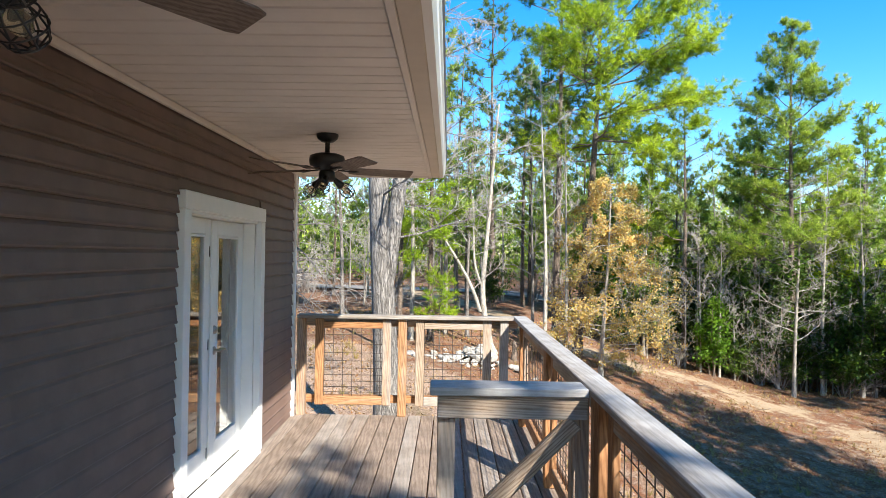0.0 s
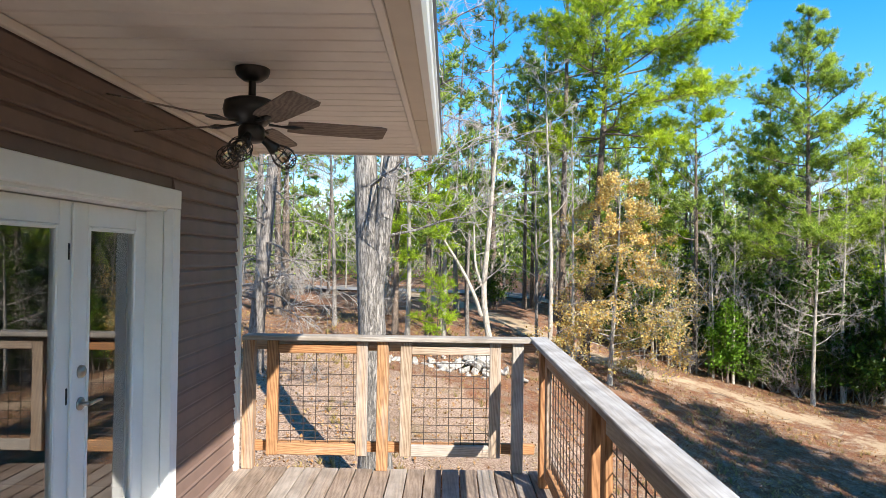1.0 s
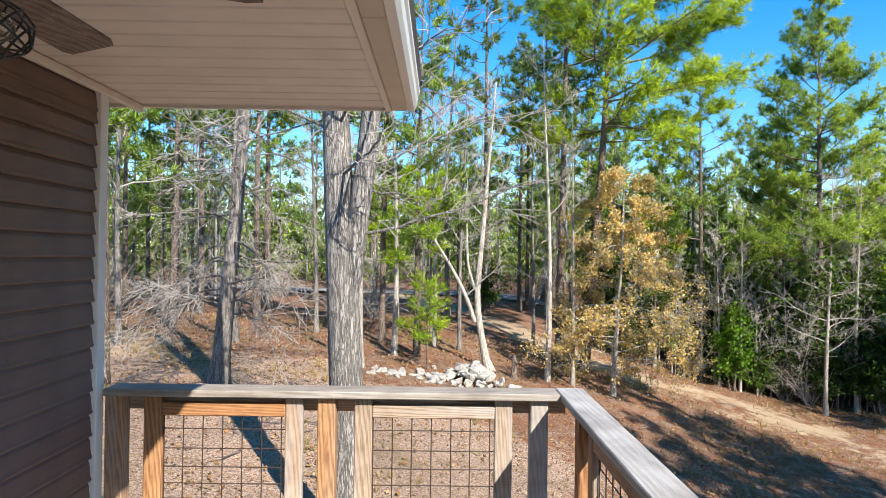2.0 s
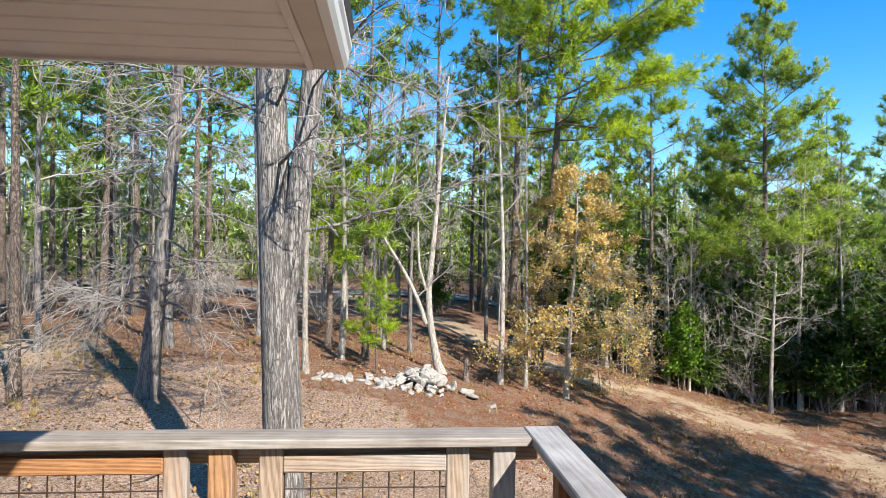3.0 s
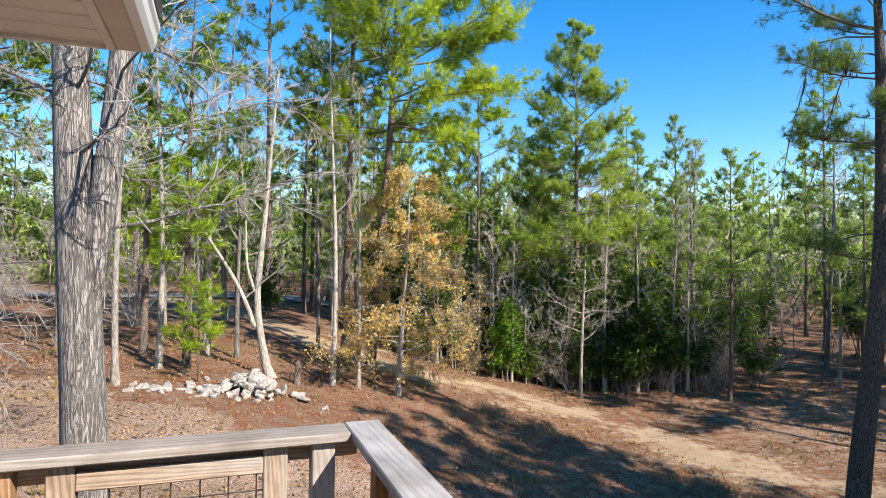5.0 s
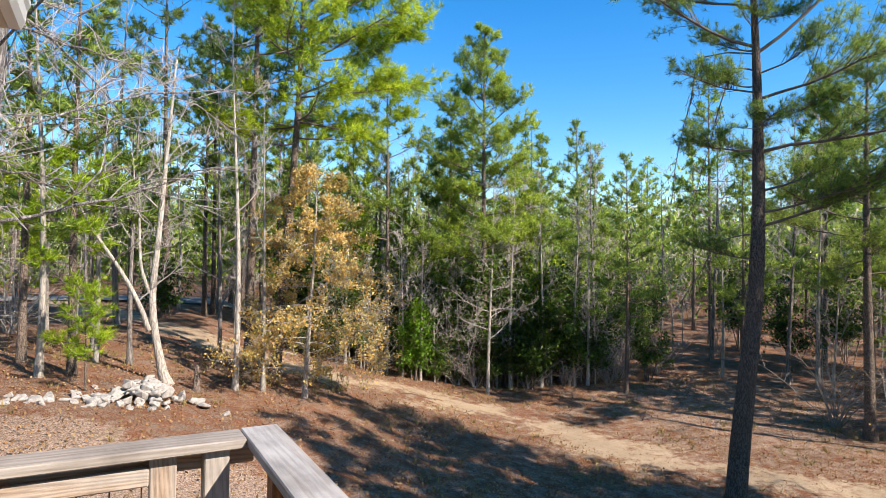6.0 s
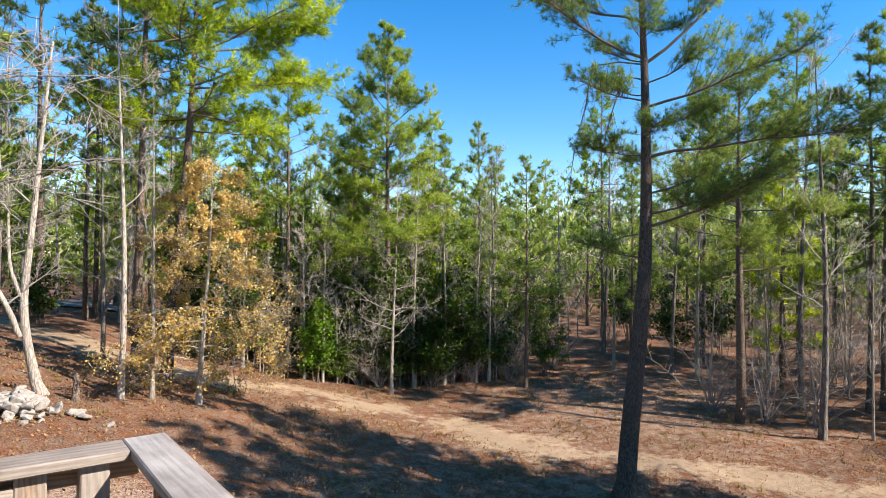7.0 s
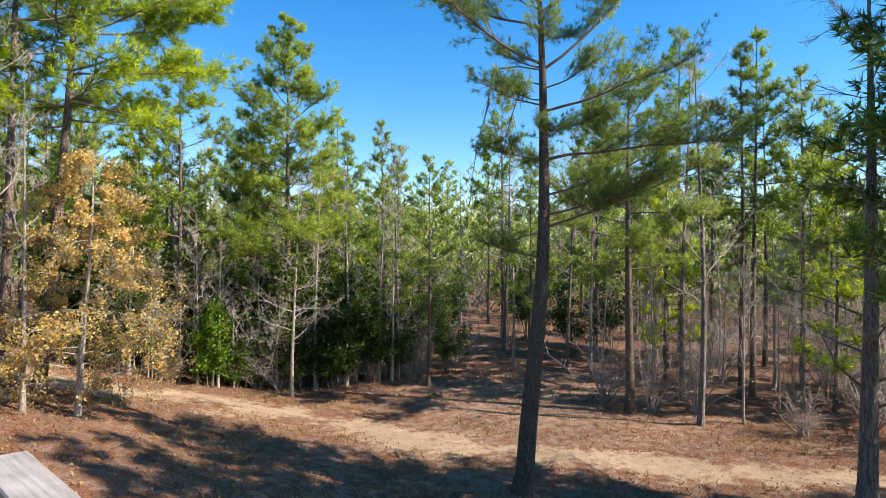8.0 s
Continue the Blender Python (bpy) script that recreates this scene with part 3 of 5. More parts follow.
def wire_panel(parent, lo, hi, across, z0, z1, depth):
    """Welded hog wire: uprights every 102 mm, and level wires that close up towards the bottom."""
    verts, faces = [], []

    def put(u, z):
        return (u, depth, z) if across == "x" else (depth, u, z)
    u = lo + 0.035
    while u < hi:
        wob = rng.uniform(-0.003, 0.003)
        tube(verts, faces, [put(u + wob, z0), put(u - wob, (z0 + z1) / 2), put(u, z1)], [0.0031] * 3, 5)
        u += 0.102
    z, step = z0 + 0.02, 0.052
    while z < z1:
        off = 0.005
        p = [put(lo, z), put((lo + hi) / 2, z + rng.uniform(-0.002, 0.002)), put(hi, z)]
        p = [(a, b + off, c) if across == "x" else (a + off, b, c) for a, b, c in p]
        tube(verts, faces, p, [0.0031] * 3, 5)
        z += step
        step *= 1.09
    ob = new("wire_mesh", mesh_of("wire_mesh", verts, faces, wire_m))
    ob.parent = parent
    return ob


def framed_panel(rail, lo, hi, across, d0, d1, aged=False):
    """A mesh panel: two stiles, a top and a bottom rail, with wire between."""
    def span(u0, u1, z0, z1):
        return ((u0, d0, z0), (u1, d1, z1)) if across == "x" else ((d0, u0, z0), (d1, u1, z1))
    level = (aged_x if aged else wood_x) if across == "x" else wood_y
    upright = aged_z if aged else wood_z
    for a, b in ((lo, lo + 0.092), (hi - 0.092, hi)):
        lumber("stile", *span(a, b, 0.115, CAP - 0.045), upright, rail)
    lumber("top_rail", *span(lo + 0.093, hi - 0.093, 0.95, 1.018), level, rail)
    lumber("bottom_rail", *span(lo + 0.093, hi - 0.093, 0.120, 0.212), level, rail)
    wire_panel(rail, lo + 0.06, hi - 0.06, across, 0.18, 0.98, (d0 + d1) / 2 + 0.01)


def end_railing():
    rail = tagged(empty("deck_railing"), "golden treated lumber end railing with rusty hog wire panels", "railing", "deck railings")
    for x0 in (-1.632, -0.532, 0.573):
        lumber("post", (x0, RAIL_Y + 0.035, 0.001), (x0 + 0.092, RAIL_Y + 0.120, CAP - 0.04), aged_z if x0 > 0 else wood_z, rail)
    framed_panel(rail, -1.435, -0.610, "x", RAIL_Y + 0.045, RAIL_Y + 0.083)
    framed_panel(rail, -0.342, 0.480, "x", RAIL_Y + 0.045, RAIL_Y + 0.083, True)
    lumber("back_rail", (-1.60, RAIL_Y + 0.084 + 0.038, 0.965), (RAIL_X + 0.05, RAIL_Y + 0.16, 1.05), wood_x, rail)
    lumber("back_rail", (-1.60, RAIL_Y + 0.084 + 0.038, 0.125), (RAIL_X + 0.05, RAIL_Y + 0.16, 0.21), wood_x, rail)
    lumber("cap", (-1.625, RAIL_Y - 0.005, CAP - 0.038), (RAIL_X - 0.002, RAIL_Y + 0.150, CAP), cap_x, rail, label="grey weathered cap board")


def side_railing():
    rail = tagged(empty("deck_railing"), "long weathered lumber side railing with hog wire panels", "railing", "deck railings")
    posts = [6.40, 4.72, 3.06, 1.4, -0.3, -2.0, -3.7]
    for y0 in posts:
        lumber("post", (RAIL_X + 0.03, y0, 0.001), (RAIL_X + 0.119, y0 + 0.09, CAP - 0.04), wood_z, rail)
    for a, b in zip(posts[1:], posts):
        framed_panel(rail, a + 0.17, b - 0.09, "y", RAIL_X + 0.05, RAIL_X + 0.088)
    ends = [-4.0, 0.2, 6.845]
    for a, b in zip(ends, ends[1:]):
        lumber("back_rail", (RAIL_X + 0.12, a, 0.965), (RAIL_X + 0.158, b - 0.003, 1.05), wood_y, rail)
        lumber("back_rail", (RAIL_X + 0.12, a, 0.125), (RAIL_X + 0.158, b - 0.003, 0.21), wood_y, rail)
        lumber("cap", (RAIL_X, a, CAP - 0.036), (RAIL_X + 0.148, b - 0.003, CAP + 0.002), cap_y, rail, label="grey weathered cap board")


def return_railing():
    """The short return with a knee brace that half closes the deck."""
    rail = tagged(empty("deck_railing"), "short lumber return rail with diagonal knee brace", "railing", "deck railings")
    y0, y1 = 3.13, 3.325
    lumber("cap", (-0.085, y0, CAP - 0.045), (RAIL_X - 0.003, y1, CAP - 0.002), cap_x, rail, label="broad weathered cap board")
    lumber("apron", (-0.045, y0 + 0.03, 0.93), (RAIL_X - 0.002, y0 + 0.068, CAP - 0.046), aged_x, rail)
    lumber("post", (-0.045, y0 + 0.07, 0.001), (0.047, y0 + 0.16, CAP - 0.046), wood_z, rail)
    lumber("post", (RAIL_X - 0.075, y0 + 0.07, 0.001), (RAIL_X + 0.015, y0 + 0.16, CAP - 0.046), wood_z, rail)
    brace = part("brace", box_bm((-0.42, -0.019, -0.045), (0.42, 0.019, 0.045), 0.005), aged_x, rail)
    brace.location, brace.rotation_euler = (0.36, y0 + 0.049, 0.62), (0, radians(-45), 0)


end_railing()
side_railing()
return_railing()


# ---- ceiling fans ----
def ceiling_fan(x, y, first, lamps):
    fan = tagged(empty("ceiling_fan"), "black ceiling fan with wooden blades and caged lights", "ceiling fan", "porch fans")

    def lathe(name, prof, mat=fan_black, sides=24, label=""):
        verts, faces = [], []
        tube(verts, faces, [(0, 0, z) for z, _ in prof], [r for _, r in prof], sides)
        ob = new(name, mesh_of(name, verts, faces, mat, True))
        ob.parent = fan
        return tagged(ob, label)
    lathe("canopy", [(0, 0.082), (-0.012, 0.082), (-0.035, 0.074), (-0.058, 0.045), (-0.062, 0.02)])
    lathe("rod", [(-0.06, 0.018), (-0.15, 0.018)], sides=12)
    lathe("motor", [(-0.14, 0.03), (-0.15, 0.09), (-0.165, 0.128), (-0.20, 0.135), (-0.235, 0.128), (-0.25, 0.09), (-0.27, 0.07), (-0.275, 0.05)])
    lathe("switch_housing", [(-0.272, 0.05), (-0.29, 0.062), (-0.335, 0.062), (-0.355, 0.045), (-0.36, 0.02)])
    for i in range(5):
        a = radians(first + 72 * i)
        verts, faces = [], []
        tube(verts, faces, [(0.08, 0, -0.262), (0.14, 0, -0.272), (0.20, 0, -0.272), (0.245, 0, -0.272)], [0.014, 0.011, 0.026, 0.012], 8)
        arm = new("blade_arm", mesh_of("blade_arm", [(v[0], v[1], -0.268 + (v[2] + 0.268) * 0.5) for v in verts], faces, fan_black, True))
        bm = bmesh.new()
        out = [(0.17, -0.055), (0.24, -0.066), (0.62, -0.072), (0.655, -0.060), (0.655, 0.062), (0.62, 0.072), (0.24, 0.066), (0.17, 0.055)]
        f = bm.faces.new([bm.verts.new((u, v, 0.004)) for u, v in out])
        g = bmesh.ops.extrude_face_region(bm, geom=[f])
        bmesh.ops.translate(bm, vec=(0, 0, 0.007), verts=[v for v in g["geom"] if isinstance(v, bmesh.types.BMVert)])
        bmesh.ops.recalc_face_normals(bm, faces=bm.faces)
        blade = part("blade", bm, fan_blade, fan, "weathered brown wooden blade")
        blade.matrix_local = pose(0, 0, -0.275, 0, 0, math.degrees(a)) @ pose(0, 0, 0, -13, 0, 0)
        arm.parent = fan
        arm.matrix_local = pose(0, 0, 0, 0, 0, math.degrees(a))
    for i in range(3):
        a = lamps + 120 * i
        m = pose(0, 0, -0.325, 0, 0, a) @ pose(0.045, 0, 0, 0, 128, 0)
        verts, faces = [], []
        tube(verts, faces, [(0, 0, 0), (0, 0, 0.045), (0, 0, 0.085), (0, 0, 0.095)], [0.018, 0.022, 0.034, 0.03], 14)
        lamp = new("socket", mesh_of("socket", verts, faces, fan_black, True))
        verts, faces = [], []
        for kk in range(8):
            b = radians(45 * kk)
            prof = [(0.034, 0.09), (0.05, 0.12), (0.055, 0.15), (0.045, 0.185), (0.012, 0.205)]
            tube(verts, faces, [(r * math.cos(b), r * math.sin(b), z) for r, z in prof], [0.0026] * 5, 5)
        for r, z in ((0.051, 0.122), (0.055, 0.155), (0.042, 0.188), (0.012, 0.205)):
            ring = [(r * math.cos(q), r * math.sin(q), z) for q in np.linspace(0, 2 * math.pi, 17)]
            tube(verts, faces, ring, [0.0026] * 17, 5)
        cage = tagged(new("wire_cage", mesh_of("wire_cage", verts, faces, fan_black)), kind="stuff")
        verts, faces = [], []
        tube(verts, faces, [(0, 0, 0.09), (0, 0, 0.11), (0, 0, 0.14), (0, 0, 0.165), (0, 0, 0.175)], [0.013, 0.02, 0.03, 0.02, 0.004], 14)
        bulb = new("bulb", mesh_of("bulb", verts, faces, bulb_m, True))
        lamp.parent = fan
        lamp.matrix_local = m
        for o in (cage, bulb):
            o.parent = lamp
    fan.location = (x, y, SOFFIT - 0.001)
    return fan


ceiling_fan(-0.92, 4.645, 18, 30)
ceiling_fan(-0.92, 1.15, 55, 90)


# ---- trees ----
def crown_normals(c, axis, rs):
    """Soft normals for leaves: out from the trunk and up, with some scatter."""
    out = np.array(c, float)
    if axis is None:
        out = np.zeros_like(out)
    else:
        out[:, 0] -= axis[0]
        out[:, 1] -= axis[1]
        out[:, 2] = 0
        out /= np.linalg.norm(out, axis=1, keepdims=True) + 0.6
    out = out * 0.6 + np.array([0, 0, 0.5]) + rs.normal(size=out.shape) * 0.75
    return out / (np.linalg.norm(out, axis=1, keepdims=True) + 1e-9)


def leaf_mesh(name, centres, dirs, mat, blades, length, width, spread, rs, droop=0.0, axis=(0, 0)):
    """Tufts of narrow blades at the centres, fanned round the directions."""
    c, d = np.asarray(centres, float), np.asarray(dirs, float)
    d = d / (np.linalg.norm(d, axis=1, keepdims=True) + 1e-9)
    nrm = len(c)
    c, d = np.repeat(c, blades, 0), np.repeat(d, blades, 0)
    r = rs.normal(size=d.shape)
    way = d + spread * r
    way[:, 2] -= droop
    way /= np.linalg.norm(way, axis=1, keepdims=True) + 1e-9
    side = np.cross(way, rs.normal(size=d.shape))
    side /= np.linalg.norm(side, axis=1, keepdims=True) + 1e-9
    ln = (length * rs.uniform(0.6, 1.2, len(c)))[:, None]
    start = c + way * ln * 0.08
    tri = np.stack([start - side * width / 2, start + side * width / 2, c + way * ln], 1)
    soft = crown_normals(c, axis, rs)
    flip = np.einsum("ij,ij->i", np.cross(tri[:, 1] - tri[:, 0], tri[:, 2] - tri[:, 0]), soft) < 0
    tri[flip] = tri[flip][:, ::-1]
    verts = tri.reshape(-1, 3)
    me = bpy.data.meshes.new(name)
    count = len(tri)
    me.vertices.add(count * 3)
    me.vertices.foreach_set("co", verts.astype(np.float32).ravel())
    me.loops.add(count * 3)
    me.loops.foreach_set("vertex_index", np.arange(count * 3, dtype=np.int32))
    me.polygons.add(count)
    me.polygons.foreach_set("loop_start", np.arange(0, count * 3, 3, dtype=np.int32))
    me.update(calc_edges=True)
    if axis is not None:
        me.normals_split_custom_set_from_vertices(np.repeat(soft, 3, 0).tolist())
    me.materials.append(mat)
    return me


def broad_mesh(name, centres, mat, size, rs, flat=0.4, axis=(0, 0)):
    """Single broad leaves: a folded diamond of two triangles each."""
    c = np.asarray(centres, float)
    a = rs.normal(size=c.shape)
    a /= np.linalg.norm(a, axis=1, keepdims=True)
    up = rs.normal(size=c.shape) * flat + np.array([0, 0, 1.0])
    b = np.cross(a, up)
    b /= np.linalg.norm(b, axis=1, keepdims=True) + 1e-9
    s = (size * rs.uniform(0.6, 1.3, len(c)))[:, None]
    quad = np.stack([c, c + a * s * 0.5 + b * s * 0.32, c + a * s, c + a * s * 0.5 - b * s * 0.32], 1)
    soft = crown_normals(c, axis, rs)
    flip = np.einsum("ij,ij->i", np.cross(quad[:, 1] - quad[:, 0], quad[:, 2] - quad[:, 0]), soft) < 0
    quad[flip] = quad[flip][:, ::-1]
    quad = quad.reshape(-1, 3)
    me = bpy.data.meshes.new(name)
    k = len(c)
    me.vertices.add(4 * k)
    me.vertices.foreach_set("co", quad.astype(np.float32).ravel())
    me.loops.add(4 * k)
    me.loops.foreach_set("vertex_index", np.arange(4 * k, dtype=np.int32))
    me.polygons.add(k)
    me.polygons.foreach_set("loop_start", np.arange(0, 4 * k, 4, dtype=np.int32))
    me.update(calc_edges=True)
    if axis is not None:
        me.normals_split_custom_set_from_vertices(np.repeat(soft, 4, 0).tolist())
    me.materials.append(mat)
    return me


def bent(start, way, length, steps, rs, wobble, lift):
    """A wandering line from start: lift turns it up (or down, if negative) on its way."""
    pts, p, d = [np.array(start, float)], np.array(start, float), np.array(way, float)
    d /= np.linalg.norm(d)
    for _ in range(steps):
        d = d + rs.normal(size=3) * wobble + np.array([0, 0, lift / steps])
        d /= np.linalg.norm(d)
        p = p + d * length / steps
        pts.append(p.copy())
    return np.array(pts)


def trunk_line(h, rs, lean=(0, 0), wob=0.02, steps=12):
    t = np.linspace(0, 1, steps + 1)
    ph = rs.uniform(0, 6, 2)
    x = lean[0] * t * h + wob * h * (np.sin(t * 4 + ph[0]) - np.sin(ph[0])) * 0.35
    y = lean[1] * t * h + wob * h * (np.sin(t * 3.4 + ph[1]) - np.sin(ph[1])) * 0.35
    return np.stack([x, y, t * h], 1)


def stem_curve(points, steps=26):
    """A smooth stem through a few (height, x, y) marks."""
    p = np.array(points, float)
    z = np.linspace(p[0, 0], p[-1, 0], steps)
    cols = []
    for k in (1, 2):
        v = np.interp(z, p[:, 0], p[:, k])
        soft = np.convolve(np.pad(v, 3, mode="edge"), np.ones(7) / 7, mode="valid")
        soft[0], soft[-1] = v[0], v[-1]
        cols.append(soft)
    return np.stack([cols[0], cols[1], z], 1)


def flare(r0, h, steps, top=0.12):
    t = np.linspace(0, 1, steps + 1)
    r = r0 * (1 - (1 - top) * t ** 1.1)
    r[0] *= 1.35
    return r


def assemble(name, label, category, pieces, group=""):
    tree = tagged(empty(name), label, category, group)
    for pname, me, plabel in pieces:
        ob = new(pname, me)
        ob.parent = tree
        tagged(ob, plabel, kind="" if pname in ("trunk", "limb") else "stuff")
    return tree


def limb_parts(big, sides, mat, split):
    if split:
        return [("limb", tube_mesh("limb", [one], sides, mat), "") for one in big]
    return [("limb_spray", tube_mesh("limb_spray", big, sides, mat), "")]


def at_line(line, t):
    f = t * (len(line) - 1)
    i = min(int(f), len(line) - 2)
    return line[i] + (line[i + 1] - line[i]) * (f - i)


def pine(seed, h, r0, crown, reach, needles, label, limbs=40, tufts=9.0, blades=12, length=0.26, width=0.034,
         lean=(0, 0), shape="round", skew=(0, 0), stubs=6, sub=5, name="pine_tree", split=False, low=-0.12, plate=0.55, inner=0.28, rise=0.75,
         marks=None, chosen=(), hanging=(), spread=0.85):
    """crown: the height at which living limbs begin. reach: the longest limb. skew: the side to which limbs grow longer.
    marks: heights and offsets of a bent trunk. chosen: extra limbs (height, compass degrees, length, slope). hanging: dead branches that droop."""
    rs = np.random.RandomState(seed)
    line = stem_curve(marks) if marks else trunk_line(h, rs, lean, 0.012, 14)
    steps = 26 if marks else 16
    fine = np.array([at_line(line, t) for t in np.linspace(0, 1, steps + 1)])
    radii = flare(r0, h, steps, 0.10)
    big, branches, cs, ds = [], [], [], []
    turn = rs.uniform(0, 6)
    for i in range(limbs + len(chosen)):
        u = (i + rs.uniform(0, 0.9)) / max(1, limbs)
        z = crown + (h * 0.985 - crown) * min(1, u) ** 0.9
        turn += 2.4 + rs.uniform(-0.5, 0.5)
        side = np.array([math.cos(turn), math.sin(turn)])
        if i >= limbs:
            z, a, long, tip = chosen[i - limbs]
            u, side = (z - crown) / (h - crown), np.array([math.cos(radians(a)), math.sin(radians(a))])
        prof = (1 - u) ** 0.75 * (0.75 + 0.5 * min(1, u * 4)) if shape == "round" else (1 - u) ** 0.62 * 0.9
        ln = max(0.5, reach * prof * rs.uniform(0.55, 1.1) * (1 + 0.55 * float(side @ np.array(skew))))
        slope = low + rise * u + rs.uniform(-0.15, 0.15)
        if i >= limbs:
            ln, slope = long, tip
        root = at_line(line, z / h)
        limb = bent(root, (side[0], side[1], slope), ln, 7 if split else 4, rs, 0.10, 0.35)
        rb = max(0.014, min(0.055 if i >= limbs else 0.045, 0.009 * ln + 0.010))
        big.append((limb, np.linspace(rb, 0.008, len(limb))))
        for k in range(int(sub * (0.6 + ln / reach))):
            s = rs.uniform(inner, 0.97)
            p = at_line(limb, s)
            ahead = limb[-1] - limb[0]
            ahead /= np.linalg.norm(ahead)
            lat = np.cross(ahead, [0, 0, 1]) * rs.choice([-1, 1])
            way = ahead * rs.uniform(0.4, 1.0) + lat * rs.uniform(0.4, 1.1) + np.array([0, 0, rs.uniform(-0.1 * plate, plate)])
            sl = ln * rs.uniform(0.16, 0.44) * (1.2 - 0.6 * s) + 0.18
            twig = bent(p, way, sl, 3 if split else 1, rs, 0.14, 0.3)
            branches.append((twig, np.linspace(0.011, 0.005, len(twig))))
            for j in range(max(1, int(tufts * sl * 0.56))):
                q = at_line(twig, rs.uniform(0.3, 1.0)) + rs.normal(size=3) * 0.09
                cs.append(q)
                ds.append(twig[-1] - twig[0] + np.array([0, 0, 0.25 * sl]))
            cs.append(twig[-1])
            ds.append(twig[-1] - twig[-2])
        for j in range(int(tufts * 0.28 * ln) + 2):
            s = rs.uniform(0.62, 1.0)
            cs.append(at_line(limb, s) + rs.normal(size=3) * 0.06)
            ds.append(limb[-1] - limb[-3] + np.array([0, 0, 0.3]))
    for _ in range(6):
        cs.append(line[-1] + rs.normal(size=3) * 0.08)
        ds.append((0, 0, 1))
    for z, a, out, drop in hanging:
        d = np.array([math.cos(radians(a)), math.sin(radians(a))])
        root = at_line(line, z / h)
        arm = bent(root, (d[0], d[1], 0.25), out, 4, rs, 0.08, -0.4)
        fall = bent(arm[-1], (0.25 * d[0], 0.25 * d[1], -1.0), drop, 8, rs, 0.09, 0.0)
        branches.append((np.vstack([arm, fall[1:]]), np.linspace(0.03, 0.008, len(arm) + len(fall) - 1)))
        for _ in range(26):
            q = at_line(fall, rs.uniform(0.05, 1))
            way = rs.normal(size=3) * 0.5 + np.array([0, 0, -0.8])
            branches.append((bent(q, way, rs.uniform(0.3, 0.9), 3, rs, 0.15, -0.3), np.linspace(0.010, 0.004, 4)))
    for i in range(stubs):
        z = rs.uniform(0.35, 1.0) * crown
        a = rs.uniform(0, 6.28)
        branches.append((bent(at_line(line, z / h), (math.cos(a), math.sin(a), rs.uniform(-0.3, 0.3)), rs.uniform(0.3, 1.6), 3, rs, 0.2, -0.2), [0.016, 0.012, 0.008, 0.004]))
    return assemble(name, label, "tree", [
        ("trunk", tube_mesh("trunk", [(fine, radii)], 16 if split else 9, bark_pine), ""),
        *limb_parts(big, 5 if split else 4, twig_dark, split),
        ("branchlet_spray", tube_mesh("branchlet_spray", branches, 3, twig_dark), ""),
        ("needles", leaf_mesh("needles", cs, ds, needles, blades, length, width, spread, rs), "")])


